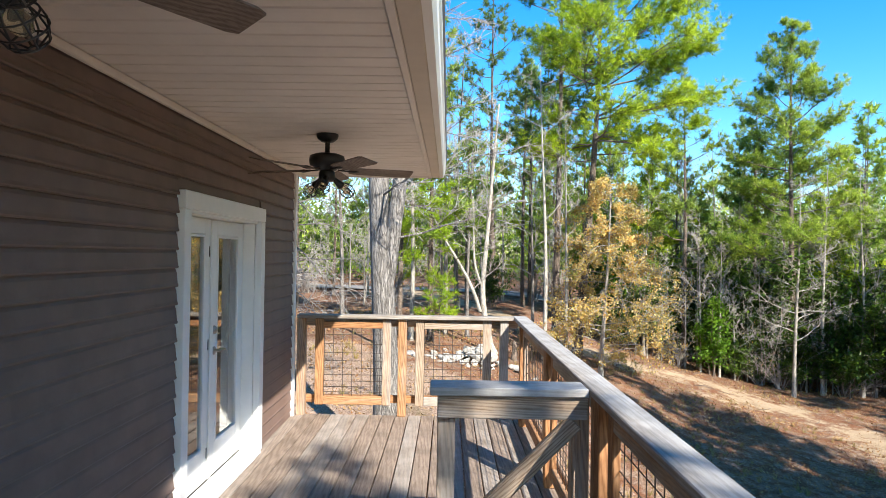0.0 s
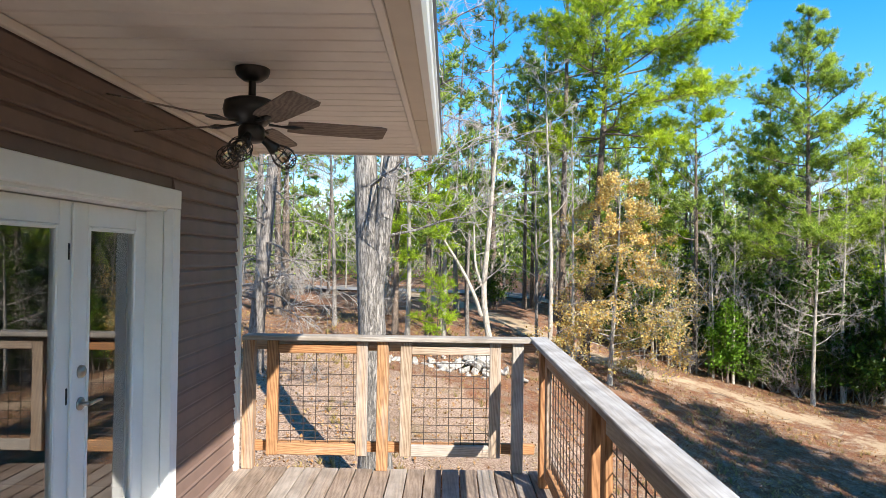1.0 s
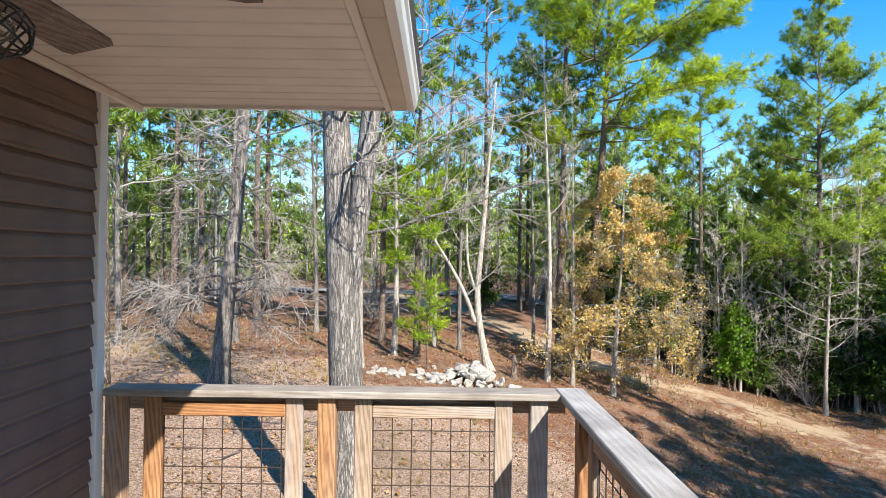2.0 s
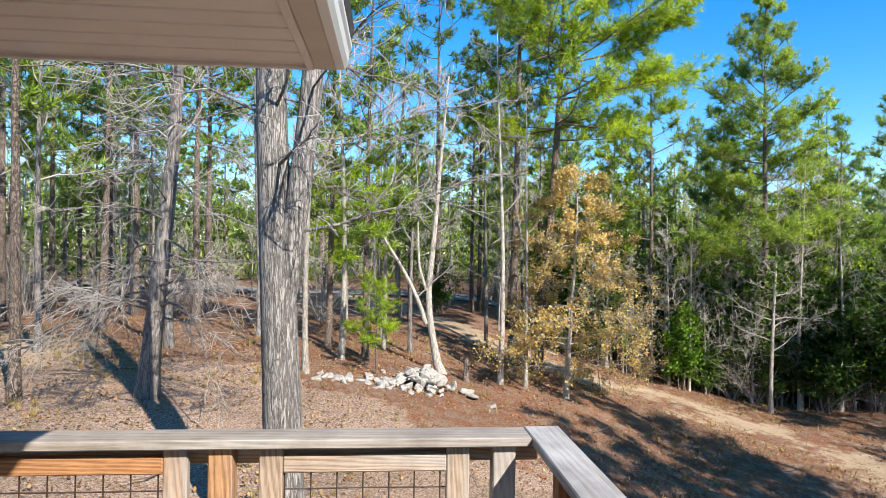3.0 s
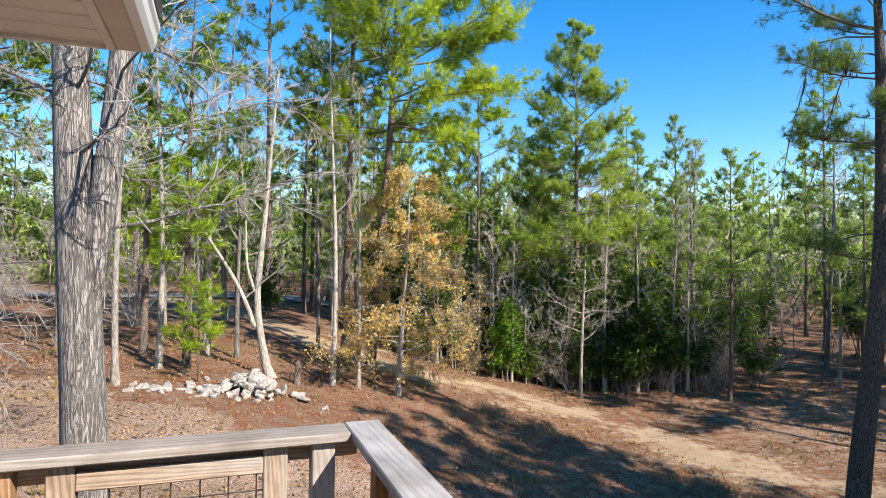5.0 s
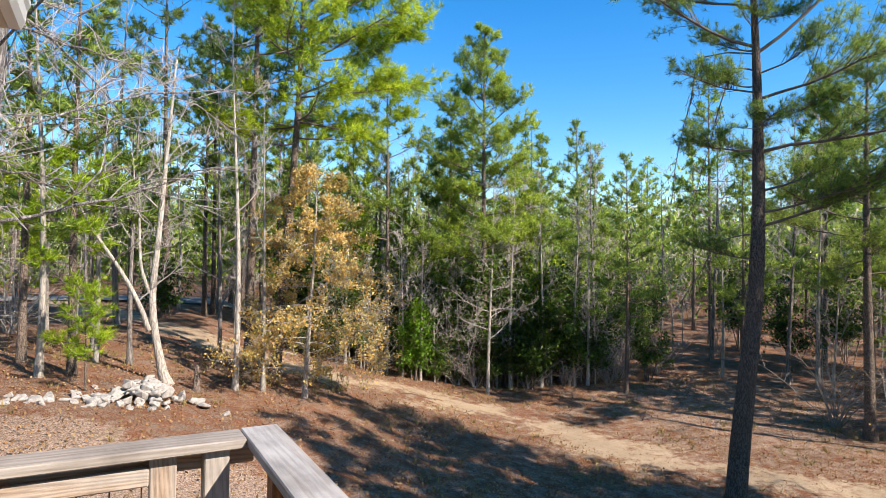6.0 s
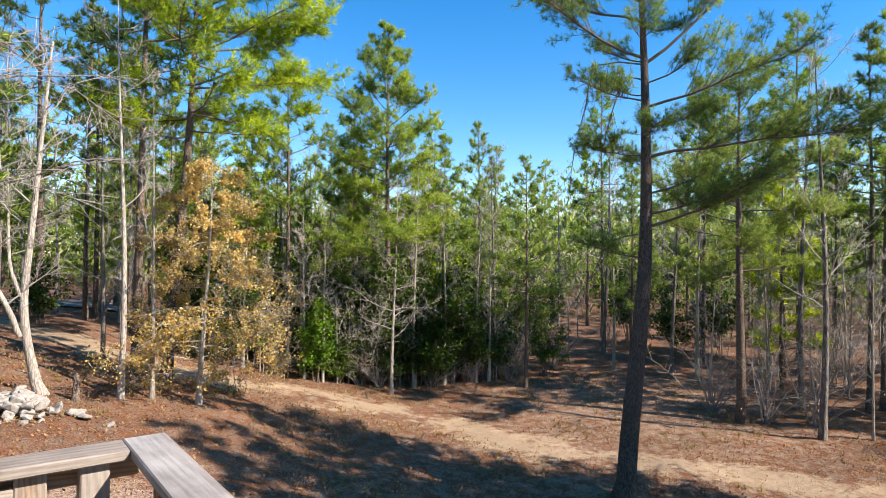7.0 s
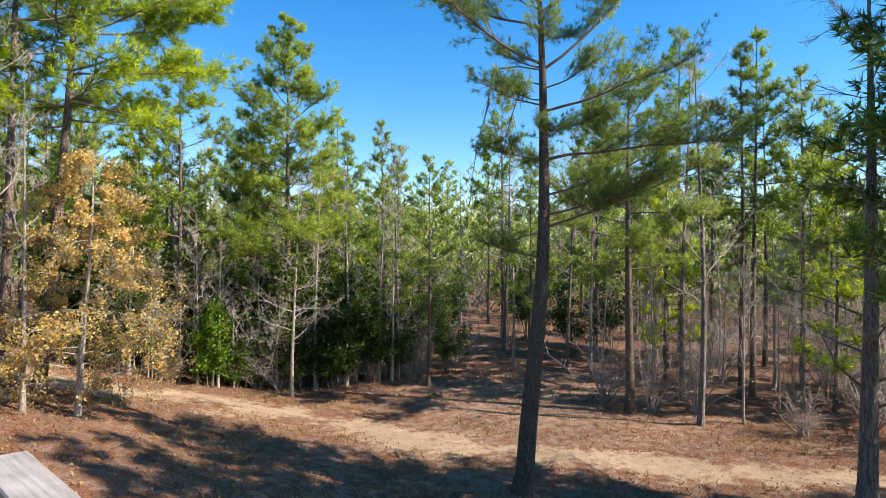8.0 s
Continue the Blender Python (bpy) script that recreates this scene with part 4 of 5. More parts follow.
def bare(seed, h, r0, label, mat=None, twigs=None, first=0.25, kids=(13, 7, 5), reach=0.34, lean=(0, 0), lift=0.5,
         wob=0.03, leaves=None, leaf_mat=None, leaf_size=0.07, down=0.0, name="bare_tree", level_up=0.7, top=0.08, rb_k=0.42, split=False,
         stems=None, bias=1.0):
    """A leafless hardwood: limbs, branches and twigs in three orders."""
    rs = np.random.RandomState(seed)
    mat, twigs = mat or bark_grey, twigs or twig_m
    line = trunk_line(h, rs, lean, wob, 14)
    trunks = [(line, flare(r0, h, 14, top))]
    if stems:
        trunks = []
        for marks, ra, rz in stems:
            c = stem_curve(marks)
            rad = np.linspace(ra, rz, len(c))
            if marks[0][0] == 0:
                rad[0], rad[1], rad[2] = rad[0] * 1.5, rad[1] * 1.22, rad[2] * 1.08
            trunks.append((c, rad))
    big, small, tips = [], [], []
    for stem, rad in trunks:
        ln0 = np.linalg.norm(stem[-1] - stem[0])
        n1 = max(3, int(kids[0] * ln0 / h))
        f0 = first if stem is trunks[0][0] else 0.2
        for i in range(n1):
            t = f0 + (0.98 - f0) * ((i + rs.uniform(0, 1)) / n1) ** bias
            a = i * 2.4 + rs.uniform(-0.6, 0.6)
            way = (math.cos(a), math.sin(a), level_up * rs.uniform(0.5, 1.4) - down)
            ln = h * reach * (1.1 - 0.75 * t) * rs.uniform(0.6, 1.15)
            limb = bent(at_line(stem, t), way, ln, 7 if split else 4, rs, 0.13 if split else 0.17, lift)
            rb = max(0.012, rb_k * float(np.interp(t, np.linspace(0, 1, len(rad)), rad)) * min(1, ln / 2.5 + 0.3))
            big.append((limb, np.linspace(rb, max(0.008, rb * 0.15), len(limb))))
            for k in range(kids[1]):
                s = rs.uniform(0.25, 1.0)
                w2 = (limb[-1] - limb[0]) / ln + rs.normal(size=3) * 0.6
                l2 = ln * rs.uniform(0.2, 0.42) * (1.2 - 0.5 * s)
                br = bent(at_line(limb, s), w2, l2, 4 if split else 2, rs, 0.18, lift * 0.5)
                r2 = max(0.008 if split else 0.010, rb * 0.30 * (1.2 - s))
                small.append((br, np.linspace(r2, 0.0045, len(br))))
                for j in range(kids[2]):
                    s3 = rs.uniform(0.2, 1.0)
                    w3 = (br[-1] - br[0]) / l2 + rs.normal(size=3) * 0.7
                    tw = bent(at_line(br, s3), w3, l2 * rs.uniform(0.25, 0.55) + 0.08, 2 if split else 1, rs, 0.2, lift * 0.3)
                    small.append((tw, np.linspace(0.0064, 0.0035, len(tw))))
                    tips.append(tw)
    pieces = [("trunk", tube_mesh("trunk", trunks, 18 if split else 8, mat), ""),
              *limb_parts(big, 6 if split else 4, mat if r0 > 0.2 else twigs, split),
              ("twig_spray", tube_mesh("twig_spray", small, 3, twigs), "")]
    if leaves:
        pts = []
        while len(pts) < leaves:
            tw = tips[rs.randint(len(tips))]
            pts.append(at_line(tw, rs.uniform(0, 1)) + rs.normal(size=3) * 0.05)
        pieces.append(("leaves", broad_mesh("leaves", pts, leaf_mat, leaf_size, rs, 0.8), ""))
    return assemble(name, label, "tree", pieces)


def thicket(seed, h, radius, mat, leaves, size, label, name="evergreen_shrub", stems=6, stem_mat=None, sprawl=(0.05, 0.35)):
    """A broadleaf evergreen: several stems, and leaves in uneven clumps."""
    rs = np.random.RandomState(seed)
    lines, pts = [], []
    stem_mat = stem_mat or twig_dark
    for i in range(stems):
        a, lean = rs.uniform(0, 6.28), rs.uniform(*sprawl)
        st = bent((rs.normal() * 0.15, rs.normal() * 0.15, 0), (lean * math.cos(a), lean * math.sin(a), 1), h * rs.uniform(0.45, 1.0), 5, rs, 0.10, 0.1)
        lines.append((st, np.linspace(0.035, 0.008, 6)))
        for k in range(12):
            t = rs.uniform(0.30 if name == "evergreen_shrub" else 0.15, 1.0)
            b = rs.uniform(0, 6.28)
            ln = radius * rs.uniform(0.35, 1.0) * (1.15 - 0.6 * t)
            br = bent(at_line(st, t), (math.cos(b), math.sin(b), rs.uniform(0.0, 0.5)), ln, 2, rs, 0.2, 0.1)
            lines.append((br, np.linspace(0.010, 0.005, 3)))
            for j in range(leaves // (stems * 12)):
                q = at_line(br, rs.uniform(0.2, 1.0) ** 0.7)
                pts.append(q + rs.normal(size=3) * radius * 0.10)
    return assemble(name, label, "shrub", [("stem_spray", tube_mesh("stem_spray", lines, 3, stem_mat), ""), ("leaves", broad_mesh("leaves", pts, mat, size, rs), "")])


def stand(tree, x, y, turn=0.0, size=1.0, copy=True, sink=0.08):
    m = Matrix.Translation((x, y, float(ground_z(x, y)) - sink)) @ Matrix.Rotation(radians(turn), 4, "Z")
    if copy:
        ob = copy_thing(tree, m)
    else:
        ob = tree
        ob.matrix_basis = m
    ob.scale = (size, size, size)
    return ob


# ---- trees told apart one by one ----
# the two-stemmed oak beside the deck
stand(bare(3, 14, 0.27, "large grey oak forking into two stems, bare", bark_oak, twig_m, 0.34, (26, 8, 6), 0.24, lift=-0.1, name="oak_tree", level_up=0.22, rb_k=0.13, split=True,
           stems=[([(0, 0.06, 0), (2.35, 0.02, 0), (4.3, -0.10, 0), (5.3, -0.17, 0), (6.8, -0.24, 0.05), (10, -0.36, 0.1), (14, -0.5, 0.0)], 0.285, 0.10),
                  ([(4.0, -0.04, 0.02), (4.6, 0.03, -0.02), (5.3, 0.16, -0.06), (5.9, 0.25, -0.1), (6.8, 0.31, -0.12), (10, 0.55, -0.3), (13, 0.8, -0.4)], 0.17, 0.07)]), -1.24, 12.6, 0, copy=False)
# the darker oak on the lawn, with low drooping twigs
stand(bare(8, 13, 0.23, "dark leafless oak with a tangle of low drooping twigs", bark_grey, twig_m, 0.15, (54, 9, 6), 0.27, (0.012, 0.0), -1.0, wob=0.045, top=0.10,
           down=0.1, level_up=0.45, name="oak_tree", split=True, rb_k=0.16, bias=1.7), -5.35, 18.9, 0, copy=False)
# the leaning forked tree behind the stones
stand(bare(21, 10.5, 0.13, "pale bare tree leaning and forked low", bark_pale, twig_m, 0.45, (13, 6, 6), 0.22, lift=0.4, split=True, rb_k=0.4,
           stems=[([(0, 0.0, 0), (0.9, -0.22, 0), (1.9, -0.6, 0), (3.0, -0.52, 0), (5, -0.32, 0.1), (8, -0.12, 0.1), (10.5, 0.1, 0.2)], 0.135, 0.03),
                  ([(1.8, -0.57, 0), (2.6, -0.85, 0), (3.6, -1.35, 0), (5.0, -2.25, 0.1), (6.2, -2.8, 0.1)], 0.085, 0.025),
                  ([(2.9, -0.53, 0), (3.6, -0.85, 0), (4.8, -0.9, 0.1), (6.6, -0.95, 0.1)], 0.055, 0.02)]), 1.95, 25.8, 0, copy=False)
# the tall bright pine
stand(pine(5, 19.5, 0.22, 9.0, 5.4, needle_bright, "tall pine with bright yellow-green needles and bare lower trunk", 36, 10, 16, 0.30, 0.024, skew=(0.45, -0.35), sub=20, split=True, plate=0.14, inner=0.25, low=-0.10, rise=0.7, stubs=14,
           marks=[(0, 0, 0), (4, 0.35, 0), (9.5, 0.75, 0), (13, 0.9, 0), (19.5, 1.0, 0)],
           chosen=[(10.2, -10, 4.6, -0.12), (10.0, 195, 2.6, 0.0), (11.3, -25, 5.4, 0.02), (12.6, -8, 5.6, 0.02), (12.8, 170, 3.4, 0.1), (14.0, -35, 4.5, 0.3)]), 6.0, 28.9, 0, copy=False)
# the conical pine at the edge of the thicket
stand(pine(17, 19.2, 0.19, 6.2, 4.9, needle_mid, "conical green pine at the woods edge", 58, 10, 18, 0.26, 0.022, shape="cone", sub=18, split=True, inner=0.35, rise=1.0, low=-0.1, stubs=16), 18.0, 32.6, 0, copy=False)
# the near pine with long open limbs
stand(pine(29, 18.0, 0.30, 9.8, 2.9, needle_green, "near pine with a bent dark trunk and long open limbs", 14, 10, 16, 0.22, 0.013, sub=26, stubs=12, split=True, low=0.0, plate=0.55, inner=0.25, rise=0.5,
           marks=[(0, 0, 0), (2.5, 0.14, -0.15), (4.65, 0.28, -0.29), (7.3, 0.46, -0.49), (10.4, 0.40, -0.42), (13.6, 0.40, -0.42), (15.2, 0.28, -0.29), (18, 0.2, -0.2)],
           chosen=[(13.3, 134, 4.7, 0.12), (13.1, -46, 5.2, 0.42), (10.4, 142, 2.2, 0.05), (10.3, -50, 5.6, 0.30), (8.2, -42, 4.2, 0.22), (7.3, 150, 1.9, 0.12),
                   (11.8, -64, 4.4, 0.15), (14.4, 118, 4.0, 0.22), (14.9, -30, 4.4, 0.28), (9.2, -15, 3.2, 0.2), (12.0, 165, 2.4, 0.1), (8.6, -75, 3.4, 0.1)],
           hanging=[(12.6, 136, 0.8, 4.6), (13.1, 128, 1.5, 5.2), (8.0, 140, 1.2, 2.0)]), 15.85, 15.85, 0, copy=False)
# its neighbour in the clearing
stand(pine(31, 16.5, 0.22, 6.0, 4.4, needle_green, "slender pine in the clearing", 36, 10, 18, 0.25, 0.018, sub=20, split=True, inner=0.35), 27.6, 18.3, 0, copy=False)
# the golden beech
stand(bare(44, 8.4, 0.10, "small beech holding dry golden leaves", bark_pale, twig_m, 0.10, (52, 10, 5), 0.42, (0.02, 0), -0.5, leaves=32000, leaf_mat=leaf_gold, leaf_size=0.09, level_up=0.22, rb_k=0.25,
           down=0.0, name="beech_tree", split=True), 6.5, 26.3, 0, copy=False)
# the pale bare tree before the thicket
stand(bare(52, 11, 0.095, "slim pale bare tree with level branches", bark_pale, twig_m, 0.25, (28, 7, 5), 0.26, (0, 0), 0.1, level_up=0.35, split=True), 17.1, 30.7, 0, copy=False)
# the big bare tree where the yard ends
stand(bare(58, 16, 0.27, "large bare tree with drooping grey twigs", bark_grey, twig_m, 0.18, (28, 9, 5), 0.30, (0.0, 0.0), -0.1, wob=0.02, down=0.3, split=True, rb_k=0.2), 21.3, 7.9, 0, copy=False)
# young pine with bright needles near the stones
young = pine(90, 2.8, 0.035, 0.9, 1.0, needle_lime, "young pine sapling with bright needles", 15, 13, 14, 0.26, 0.018, sub=5, stubs=0, shape="cone", plate=0.3, inner=0.4)
stand(young, -0.3, 24.2, 0, copy=False)
stand(pine(91, 6.9, 0.075, 3.6, 1.7, needle_lime, "slim young pine with soft bright needles", 20, 14, 16, 0.26, 0.022, sub=7, stubs=8, plate=0.3, low=-0.2), -0.67, 26.0, 0, copy=False)

# ---- repeated trees ----
pines = [
    pine(61, 17, 0.14, 7.0, 3.0, needle_mid, "slender pine of the woods", 30, 8, 12, 0.34, 0.045, sub=6),
    pine(62, 15, 0.13, 4.0, 3.1, needle_green, "slender pine of the woods", 34, 8, 12, 0.34, 0.045, sub=6),
    pine(63, 19, 0.16, 8.5, 3.0, needle_dark, "tall dark pine of the woods", 28, 8, 12, 0.34, 0.045, sub=6),
    pine(64, 11, 0.10, 1.5, 2.6, needle_bright, "young bright green pine", 34, 8, 12, 0.34, 0.045, shape="cone", sub=6),
    pine(65, 17, 0.15, 5.0, 3.4, needle_green, "distant green pine of the woods", 26, 6, 7, 0.5, 0.10, sub=4, stubs=0),
    pine(66, 15, 0.14, 3.0, 3.4, needle_mid, "distant dark pine of the woods", 26, 6, 7, 0.5, 0.10, sub=4, stubs=0),
]
bares = [
    bare(71, 13, 0.11, "slim bare hardwood of the woods", bark_grey, twig_m, 0.36, (18, 7, 5), 0.22),
    bare(72, 12, 0.095, "slim bare hardwood of the woods", bark_pale, twig_m, 0.45, (16, 7, 5), 0.20),
    bare(73, 14, 0.12, "tall grey bare hardwood of the woods", bark_grey, twig_m, 0.3, (20, 6, 4), 0.26),
    bare(74, 7, 0.05, "thin bare sapling of the woods", bark_pale, twig_m, 0.3, (16, 6, 5), 0.26),
    bare(75, 13, 0.11, "distant bare grey hardwood tree", bark_grey, twig_m, 0.15, (14, 5, 3), 0.28),
]
shrubs = [
    thicket(81, 6.5, 1.7, leaf_green, 3600, 0.175, "dark evergreen shrub tree in the thicket"),
    thicket(82, 4.2, 1.5, leaf_green, 3600, 0.155, "dark evergreen shrub in the thicket"),
    thicket(83, 4.6, 1.4, leaf_lime, 4300, 0.15, "sunlit holly with glossy leaves"),
    thicket(84, 3.6, 1.9, leaf_gold, 300, 0.08, "leafless grey brush with a few dry leaves", "brush", 14, twig_brush, (0.2, 1.1)),
    thicket(85, 6.0, 2.6, leaf_gold, 200, 0.08, "tall tangle of leafless grey twigs", "brush", 16, twig_brush, (0.15, 0.9)),
]
used = set()


def plant(proto, x, y, turn=0.0, size=1.0, group="woodland trees"):
    first = proto.name not in used
    used.add(proto.name)
    ob = stand(proto, x, y, turn, size, not first)
    return tagged(ob, group=group)


# x, y, kind, size
SINGLE = [(-7.7, 18.0, "p0", 0.85), (-10.3, 23.7, "b0", 1.0), (-16.3, 32.0, "p2", 1.0), (-14.9, 28.2, "p0", 1.1), (-15.0, 26.8, "b2", 1.0), (-7.0, 25.1, "b2", 1.1),
          (-8.1, 31.4, "p2", 1.0), (-8.4, 34.2, "p0", 1.1), (-4.7, 27.7, "b0", 0.9), (-2.35, 23.0, "b1", 1.05), (-2.1, 27.1, "p0", 0.9), (-1.5, 25.4, "b1", 1.1),
          (-0.7, 25.9, "p1", 0.95), (-0.1, 28.0, "b1", 0.95), (0.9, 27.9, "b0", 0.85), (4.1, 29.9, "b2", 0.75), (4.1, 26.4, "b1", 1.1), (5.0, 28.9, "p2", 1.1),
          (5.1, 26.7, "b1", 0.9), (13.4, 32.9, "b3", 1.2), (14.5, 33.2, "b3", 1.1), (19.8, 32.7, "b3", 1.3), (31.2, 17.3, "b2", 1.2), (32.9, 25.2, "b0", 1.1),
          (33.5, 23.9, "b1", 1.2), (34.2, 31.1, "b0", 1.2), (31.2, 28.0, "b1", 1.0), (24.0, 28.2, "p1", 0.82), (27.8, 15.1, "b2", 1.2), (33.4, 15.3, "p2", 0.95),
          (34.3, 15.0, "p0", 1.1), (38.5, 26.5, "p1", 1.2),
          (42.0, 22.0, "p0", 1.3), (44.0, 30.0, "p1", 1.3), (39.0, 35.0, "p0", 1.15)]
KIND = {"p": pines, "b": bares, "s": shrubs}
wild = random.Random(5)
for x, y, code, size in SINGLE:
    plant(KIND[code[0]][int(code[1])], x, y, wild.uniform(0, 360), size)


def scatter(count, where, codes, gap, seed, sizes=(0.8, 1.2)):
    """Plants that many of the kinds within a region, none nearer than gap to another."""
    rnd, spots, tries = random.Random(seed), [(s[0], s[1]) for s in SINGLE], 0
    done = 0
    while done < count and tries < count * 60:
        tries += 1
        p = where(rnd)
        if float(track_distance(np.array(p[0]), np.array(p[1]))) < 1.6 or any((p[0] - q[0]) ** 2 + (p[1] - q[1]) ** 2 < gap * gap for q in spots):
            continue
        spots.append(p)
        code = rnd.choice(codes)
        plant(KIND[code[0]][int(code[1])], *p, rnd.uniform(0, 360), rnd.uniform(*sizes))
        done += 1


def polar(lo, hi, near, far):
    """A place between two compass angles (degrees, from ahead to the right) and two distances from the deck."""
    def pick(rnd):
        a, d = radians(rnd.uniform(lo, hi)), math.sqrt(rnd.uniform(near * near, far * far))
        return d * math.sin(a), 4 + d * math.cos(a)
    return pick


def thick_band(rnd):
    """The dense thicket along the far side of the track."""
    t = rnd.random()
    x = 9.5 + 14.5 * t
    return x + rnd.uniform(-0.5, 0.5), 34.2 - 0.28 * (x - 9.5) + rnd.uniform(0.4, 6.5) + max(0, 17 - x) * 0.12


def thick_front(rnd):
    x = 9.5 + 14.5 * rnd.random()
    return x, 33.9 - 0.28 * (x - 9.5) + rnd.uniform(0.0, 0.8)


def thick_end(rnd):
    """Where the thicket closes down to the ground beside the clearing."""
    x = 16.0 + 8.6 * rnd.random()
    return x, 34.2 - 0.28 * (x - 9.5) + rnd.uniform(-0.2, 2.8)


scatter(15, thick_end, ["s0", "s1", "s0"], 0.9, 51, (0.8, 1.25))
scatter(8, thick_end, ["s3", "s4"], 0.8, 52, (0.5, 0.8))
scatter(36, thick_band, ["s0", "s0", "s1", "s0", "s1"], 1.2, 1, (0.8, 1.3))
scatter(14, thick_band, ["b3", "b1", "p3", "p1"], 1.0, 2, (0.8, 1.1))
scatter(22, thick_front, ["s3", "b3", "s1", "b3"], 0.8, 12, (0.5, 0.9))
scatter(26, thick_front, ["b3", "b1", "b3"], 0.6, 41, (0.6, 1.0))
scatter(9, thick_band, ["s2"], 1.4, 43, (0.9, 1.5))
plant(shrubs[2], 13.9, 32.4, 20, 0.95)
plant(shrubs[2], 16.6, 33.2, 120, 0.8)
plant(shrubs[2], 15.3, 34.6, 220, 1.15)
scatter(50, polar(-44, 12, 26, 48), ["b0", "b1", "b2", "b3", "b3", "p0", "p2", "p1", "s3"], 1.7, 3)
scatter(14, polar(-12, 14, 27, 40), ["p3", "p1", "s1", "b3"], 1.7, 13, (0.6, 0.95))
scatter(22, polar(8, 42, 33, 52), ["p1", "p0", "p3", "b0", "b2", "p1"], 1.9, 4)
scatter(30, polar(16, 62, 40, 56), ["s4", "s3", "s0", "s4"], 1.6, 61, (0.9, 1.3))
scatter(18, polar(40, 54, 36, 50), ["b3", "s3", "p1", "s0", "s4"], 1.6, 16, (0.8, 1.1))
scatter(30, polar(56, 92, 44, 58), ["b0", "b3", "b4", "s4", "s3", "p1", "s4"], 1.8, 6)
scatter(48, polar(64, 93, 30, 45), ["s4", "b3", "s3", "s4", "b1", "s3", "b3"], 1.5, 9, (0.7, 1.1))
scatter(26, polar(60, 90, 30, 46), ["b3", "p1", "b3", "s4", "b1", "p3"], 1.4, 31, (0.85, 1.2))
scatter(68, polar(-48, 96, 50, 88), ["p4", "p5", "b4", "p4", "p5", "b4"], 2.3, 7, (0.85, 1.2))
scatter(14, polar(-40, 6, 30, 50), ["s4", "s3", "b1"], 1.6, 21, (0.7, 1.1))
plant(pines[0], 3.55, -8.45, 40, 1.15)
plant(pines[2], 5.2, -10.6, 140, 1.1)
# a stand of pines beside the house on the sunny side, whose crowns shade the yard
shady = random.Random(23)
for i in range(4):
    for j in range(4):
        k = (1, 2, 1, 0)[(i + 2 * j) % 4]
        x, y = 16.2 + 2.3 * i + 0.9 * j + shady.uniform(-0.6, 0.6), 4.6 + 0.30 * i - 2.4 * j + shady.uniform(-0.6, 0.6)
        plant(pines[k], x, y, shady.uniform(0, 360), (1.18, 1.36, 1.1)[k] * shady.uniform(0.92, 1.0))
plant(pines[0], 11.5, -9.5, 300, 1.05)
plant(pines[0], 6.0, -6.4, 75, 0.92)
# woods on the sunny side, beyond the drive, which throw the long shadows
scatter(8, polar(92, 126, 28, 50), ["b0", "b2", "b4", "b0", "p2"], 2.6, 8, (0.9, 1.2))
scatter(14, polar(126, 160, 32, 62), ["p4", "p5", "b4"], 3.0, 10, (0.9, 1.2))


def far_woods():
    """The woods beyond all single trees: crowns, understorey and bare tops, in one mesh each."""
    rs = np.random.RandomState(77)
    for name, count, mat, tall, size, width, label in (
            ("far_woods", 60000, needle_mid, 14.5, 0.7, 0.26, "distant yellow green pine woods"),
            ("far_woods", 50000, needle_green, 14.0, 0.75, 0.28, "distant pine and evergreen woods"),
            ("far_woods", 44000, needle_dark, 12.0, 0.9, 0.5, "distant dark evergreen woods"),
            ("far_brush", 60000, twig_brush, 13.0, 2.0, 0.06, "distant grey leafless brush")):
        a = np.radians(rs.uniform(-58, 112, count))
        d = np.sqrt(rs.uniform(58 ** 2, 125 ** 2, count))
        x, y = d * np.sin(a), 4 + d * np.cos(a)
        lump = np.array([noise.noise(Vector((u * 0.12, v * 0.12, 3.0))) for u, v in zip(x, y)])
        top = tall * (0.75 + 0.6 * lump)
        z = ground_z(x, y) + top * rs.uniform(0.0, 1.0, count) ** 0.8
        way = rs.normal(size=(count, 3)) * 0.5
        way[:, 2] = np.abs(way[:, 2]) + (0.9 if mat is twig_brush else 0.2)
        me = leaf_mesh(name, np.stack([x, y, z], 1), way, mat, 1, size, width, 0.3, rs, axis=(0, 160))
        tagged(new(name, me), label, "woods", kind="stuff")


far_woods()


# ---- stones, stump, litter ----
def rock_mesh(seed):
    rs = np.random.RandomState(seed)
    bm = bmesh.new()
    ext = np.array([1.0, rs.uniform(0.55, 0.8), rs.uniform(0.28, 0.5)])
    for p in rs.uniform(-1, 1, (18, 3)):
        q = p / max(np.abs(p)) * rs.uniform(0.75, 1.0)
        bm.verts.new(Vector(q * ext * 0.5))
    hull = bmesh.ops.convex_hull(bm, input=bm.verts)
    bmesh.ops.delete(bm, geom=[v for v in bm.verts if not v.link_faces], context="VERTS")
    bmesh.ops.bevel(bm, geom=list(bm.edges), offset=0.025, segments=1, affect="EDGES")
    me = bpy.data.meshes.new("rock")
    bm.to_mesh(me)
    bm.free()
    me.materials.append(stone_m)
    return me


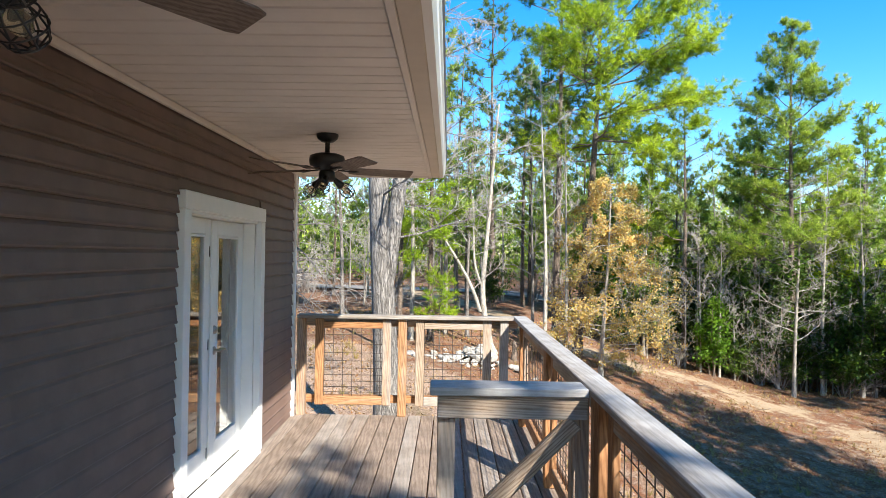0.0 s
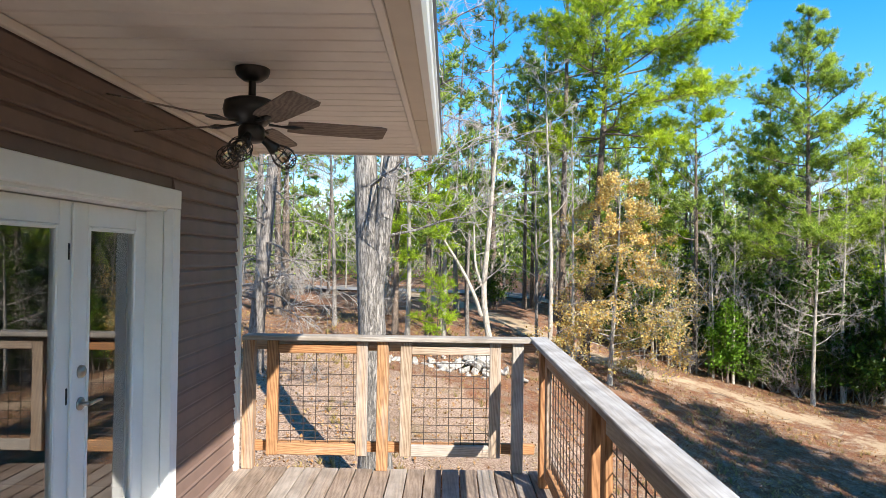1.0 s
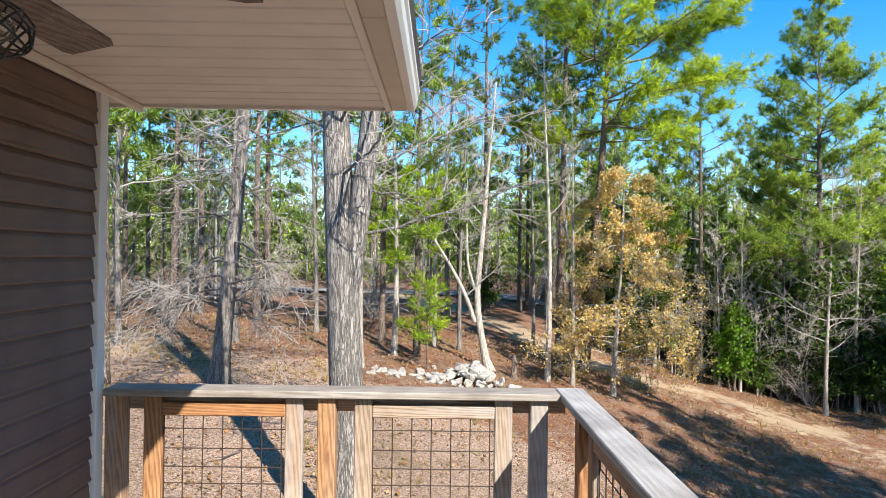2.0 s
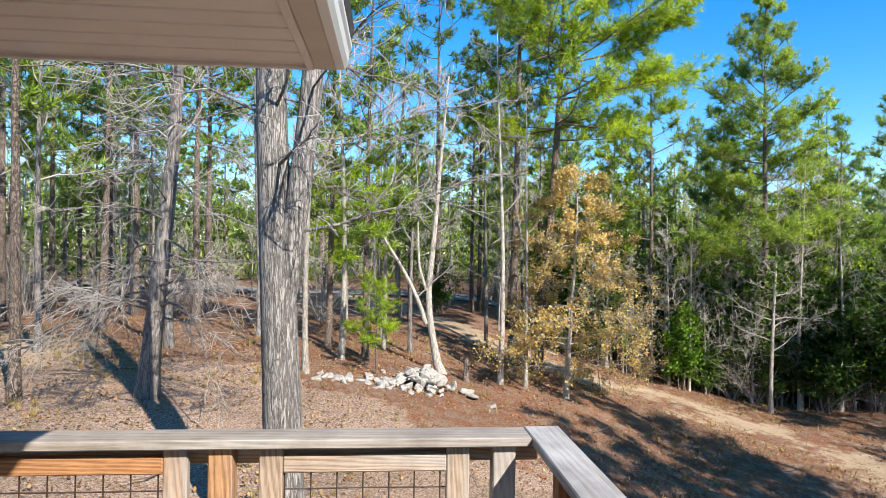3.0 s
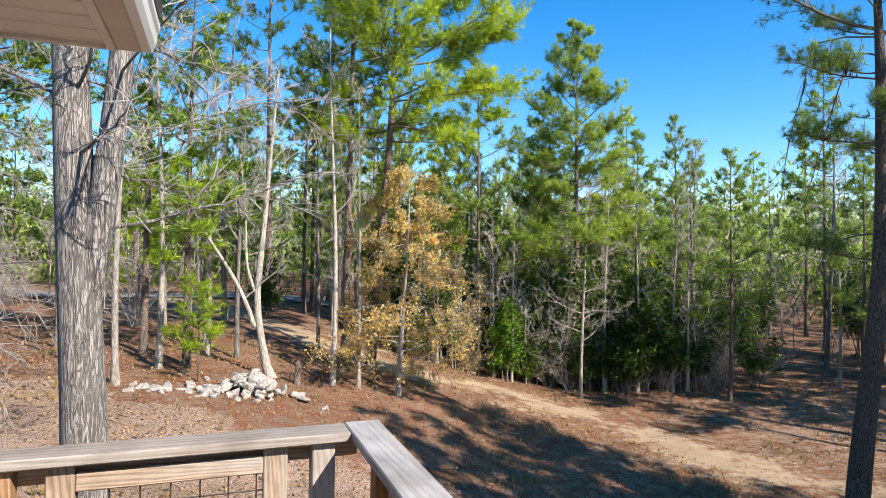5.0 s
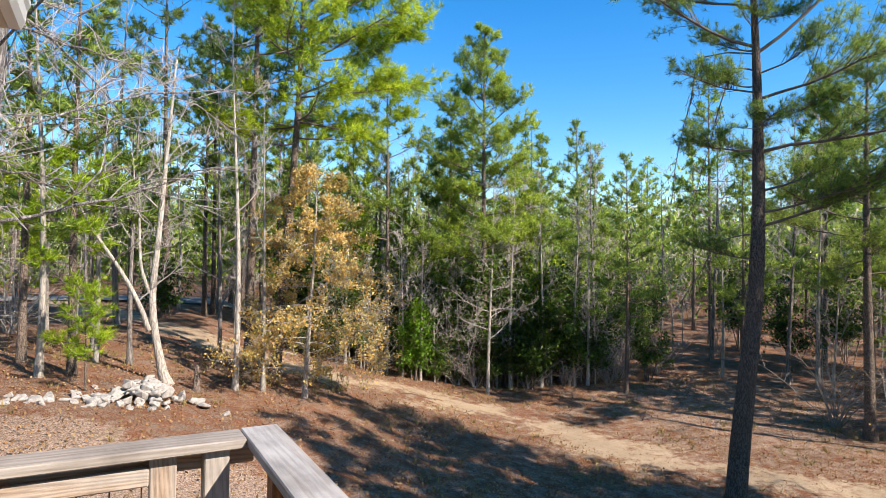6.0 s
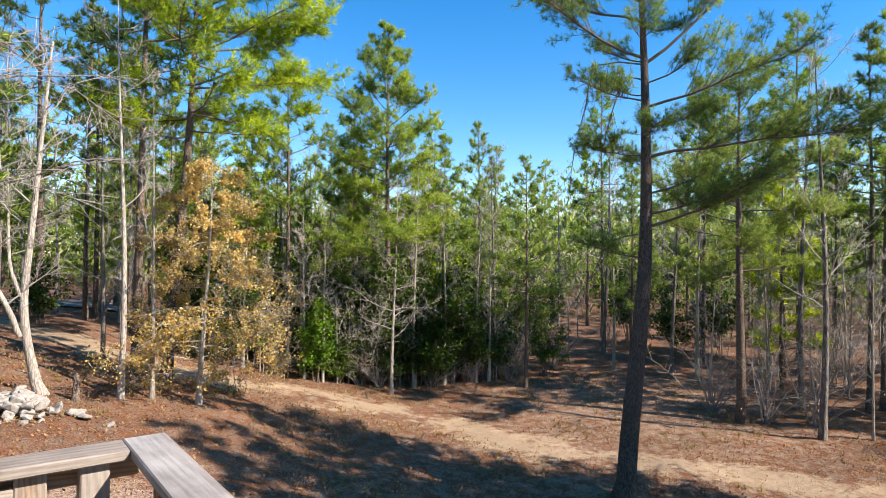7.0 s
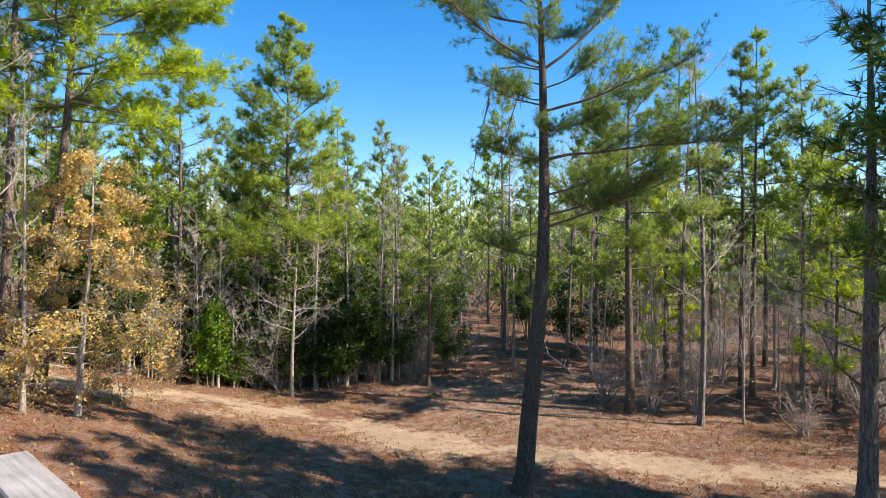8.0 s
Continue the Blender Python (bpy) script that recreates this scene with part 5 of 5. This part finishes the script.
def stones():
    shapes = [rock_mesh(s) for s in range(8)]
    rnd = random.Random(3)
    for i in range(120):
        t = rnd.random()
        heap = rnd.random() < 0.55
        if heap:
            x, y = 1.35 + rnd.gauss(0, 0.62), 23.7 + rnd.gauss(0, 0.4)
        else:
            x, y = -1.9 + 3.6 * t + rnd.gauss(0, 0.12), 22.6 + 1.1 * t + rnd.gauss(0, 0.24)
        lift = max(0.0, 0.75 - 0.85 * math.hypot((x - 1.25) / 1.1, (y - 23.75) / 0.7)) * rnd.uniform(0.4, 1.0)
        s = rnd.uniform(0.18, 0.55)
        ob = tagged(new("rock", shapes[i % 8]), "pale broken stone lying in a rubble heap", "rock", "rocks of the rubble heap")
        ob.location = (x, y, float(ground_z(x, y)) + lift + 0.10 * s)
        ob.rotation_euler = (rnd.uniform(-0.5, 0.5), rnd.uniform(-0.5, 0.5), rnd.uniform(0, 6.28))
        ob.scale = (s, s, s * rnd.uniform(0.8, 1.3))


def stump():
    verts, faces = [], []
    tube(verts, faces, [(0, 0, -0.1), (0, 0, 0.08), (0.02, 0, 0.45), (0.03, 0.01, 0.75), (0.05, 0.0, 0.80)], [0.17, 0.12, 0.10, 0.085, 0.03], 11)
    ob = tagged(new("stump", mesh_of("stump", verts, faces, bark_pine, True)), "dark weathered stump standing in pine straw", "stump")
    ob.location = (2.75, 25.5, float(ground_z(2.75, 25.5)))


def litter():
    """Fallen leaves and tufts of dry grass over the yard."""
    rs = np.random.RandomState(15)
    count = 60000
    x, y = rs.uniform(-14, 32, count), rs.uniform(8, 34, count)
    ok = (track_distance(x, y) > 1.0) | (rs.uniform(size=count) < 0.15)
    x, y = x[ok], y[ok]
    me = broad_mesh("leaf_litter", np.stack([x, y, ground_z(x, y) + 0.02 + 0.05 * rs.uniform(size=len(x))], 1), litter_m, 0.085, rs, 0.2, axis=None)
    tagged(new("leaf_litter", me), "fallen brown leaves scattered over the yard", "leaves", kind="stuff")
    n = 2600
    x, y = rs.uniform(-13, 30, n), rs.uniform(10, 33, n)
    lump = np.array([noise.noise(Vector((a * 0.3, b * 0.3, 9.0))) for a, b in zip(x, y)])
    ok = (lump > 0.05) & (track_distance(x, y) > 1.3)
    x, y = x[ok], y[ok]
    me = leaf_mesh("grass", np.stack([x, y, ground_z(x, y) - 0.02], 1), np.tile((0, 0, 1.0), (len(x), 1)), grass_m, 14, 0.26, 0.018, 0.45, rs, axis=None)
    tagged(new("grass", me), "tufts of dry grass in the yard", "grass", kind="stuff")
    # fallen sticks
    for i in range(40):
        px, py = rs.uniform(-10, 28), rs.uniform(14, 32)
        a = rs.uniform(0, 6.28)
        line = bent((0, 0, 0), (math.cos(a), math.sin(a), 0.02), rs.uniform(0.6, 2.2), 4, rs, 0.12, 0.0)
        ob = tagged(new("stick", tube_mesh("stick", [(line, np.linspace(0.018, 0.007, 5))], 5, twig_dark)), "fallen brown stick lying on the straw", "stick", "fallen sticks")
        ob.location = (px, py, float(ground_z(px, py)) + 0.04)


road = bmesh.new()
left, right_side = [], []
for x in np.linspace(-60, 14, 38):
    yc = 50.5 + 0.004 * (x + 5) ** 2 - 0.25 * x
    for row, off in ((left, -2.1), (right_side, 2.1)):
        row.append(road.verts.new((x, yc + off, float(ground_z(x, yc + off)) + 0.12)))
for i in range(len(left) - 1):
    road.faces.new((left[i], left[i + 1], right_side[i + 1], right_side[i]))
asphalt_m = painted("grey_asphalt", (0.22, 0.21, 0.20), 0.9, 0.25, 2.0)
tagged(part("road", road, asphalt_m), "narrow grey road beyond the trees", "road", kind="structure")

stones()
stump()
litter()
siding()
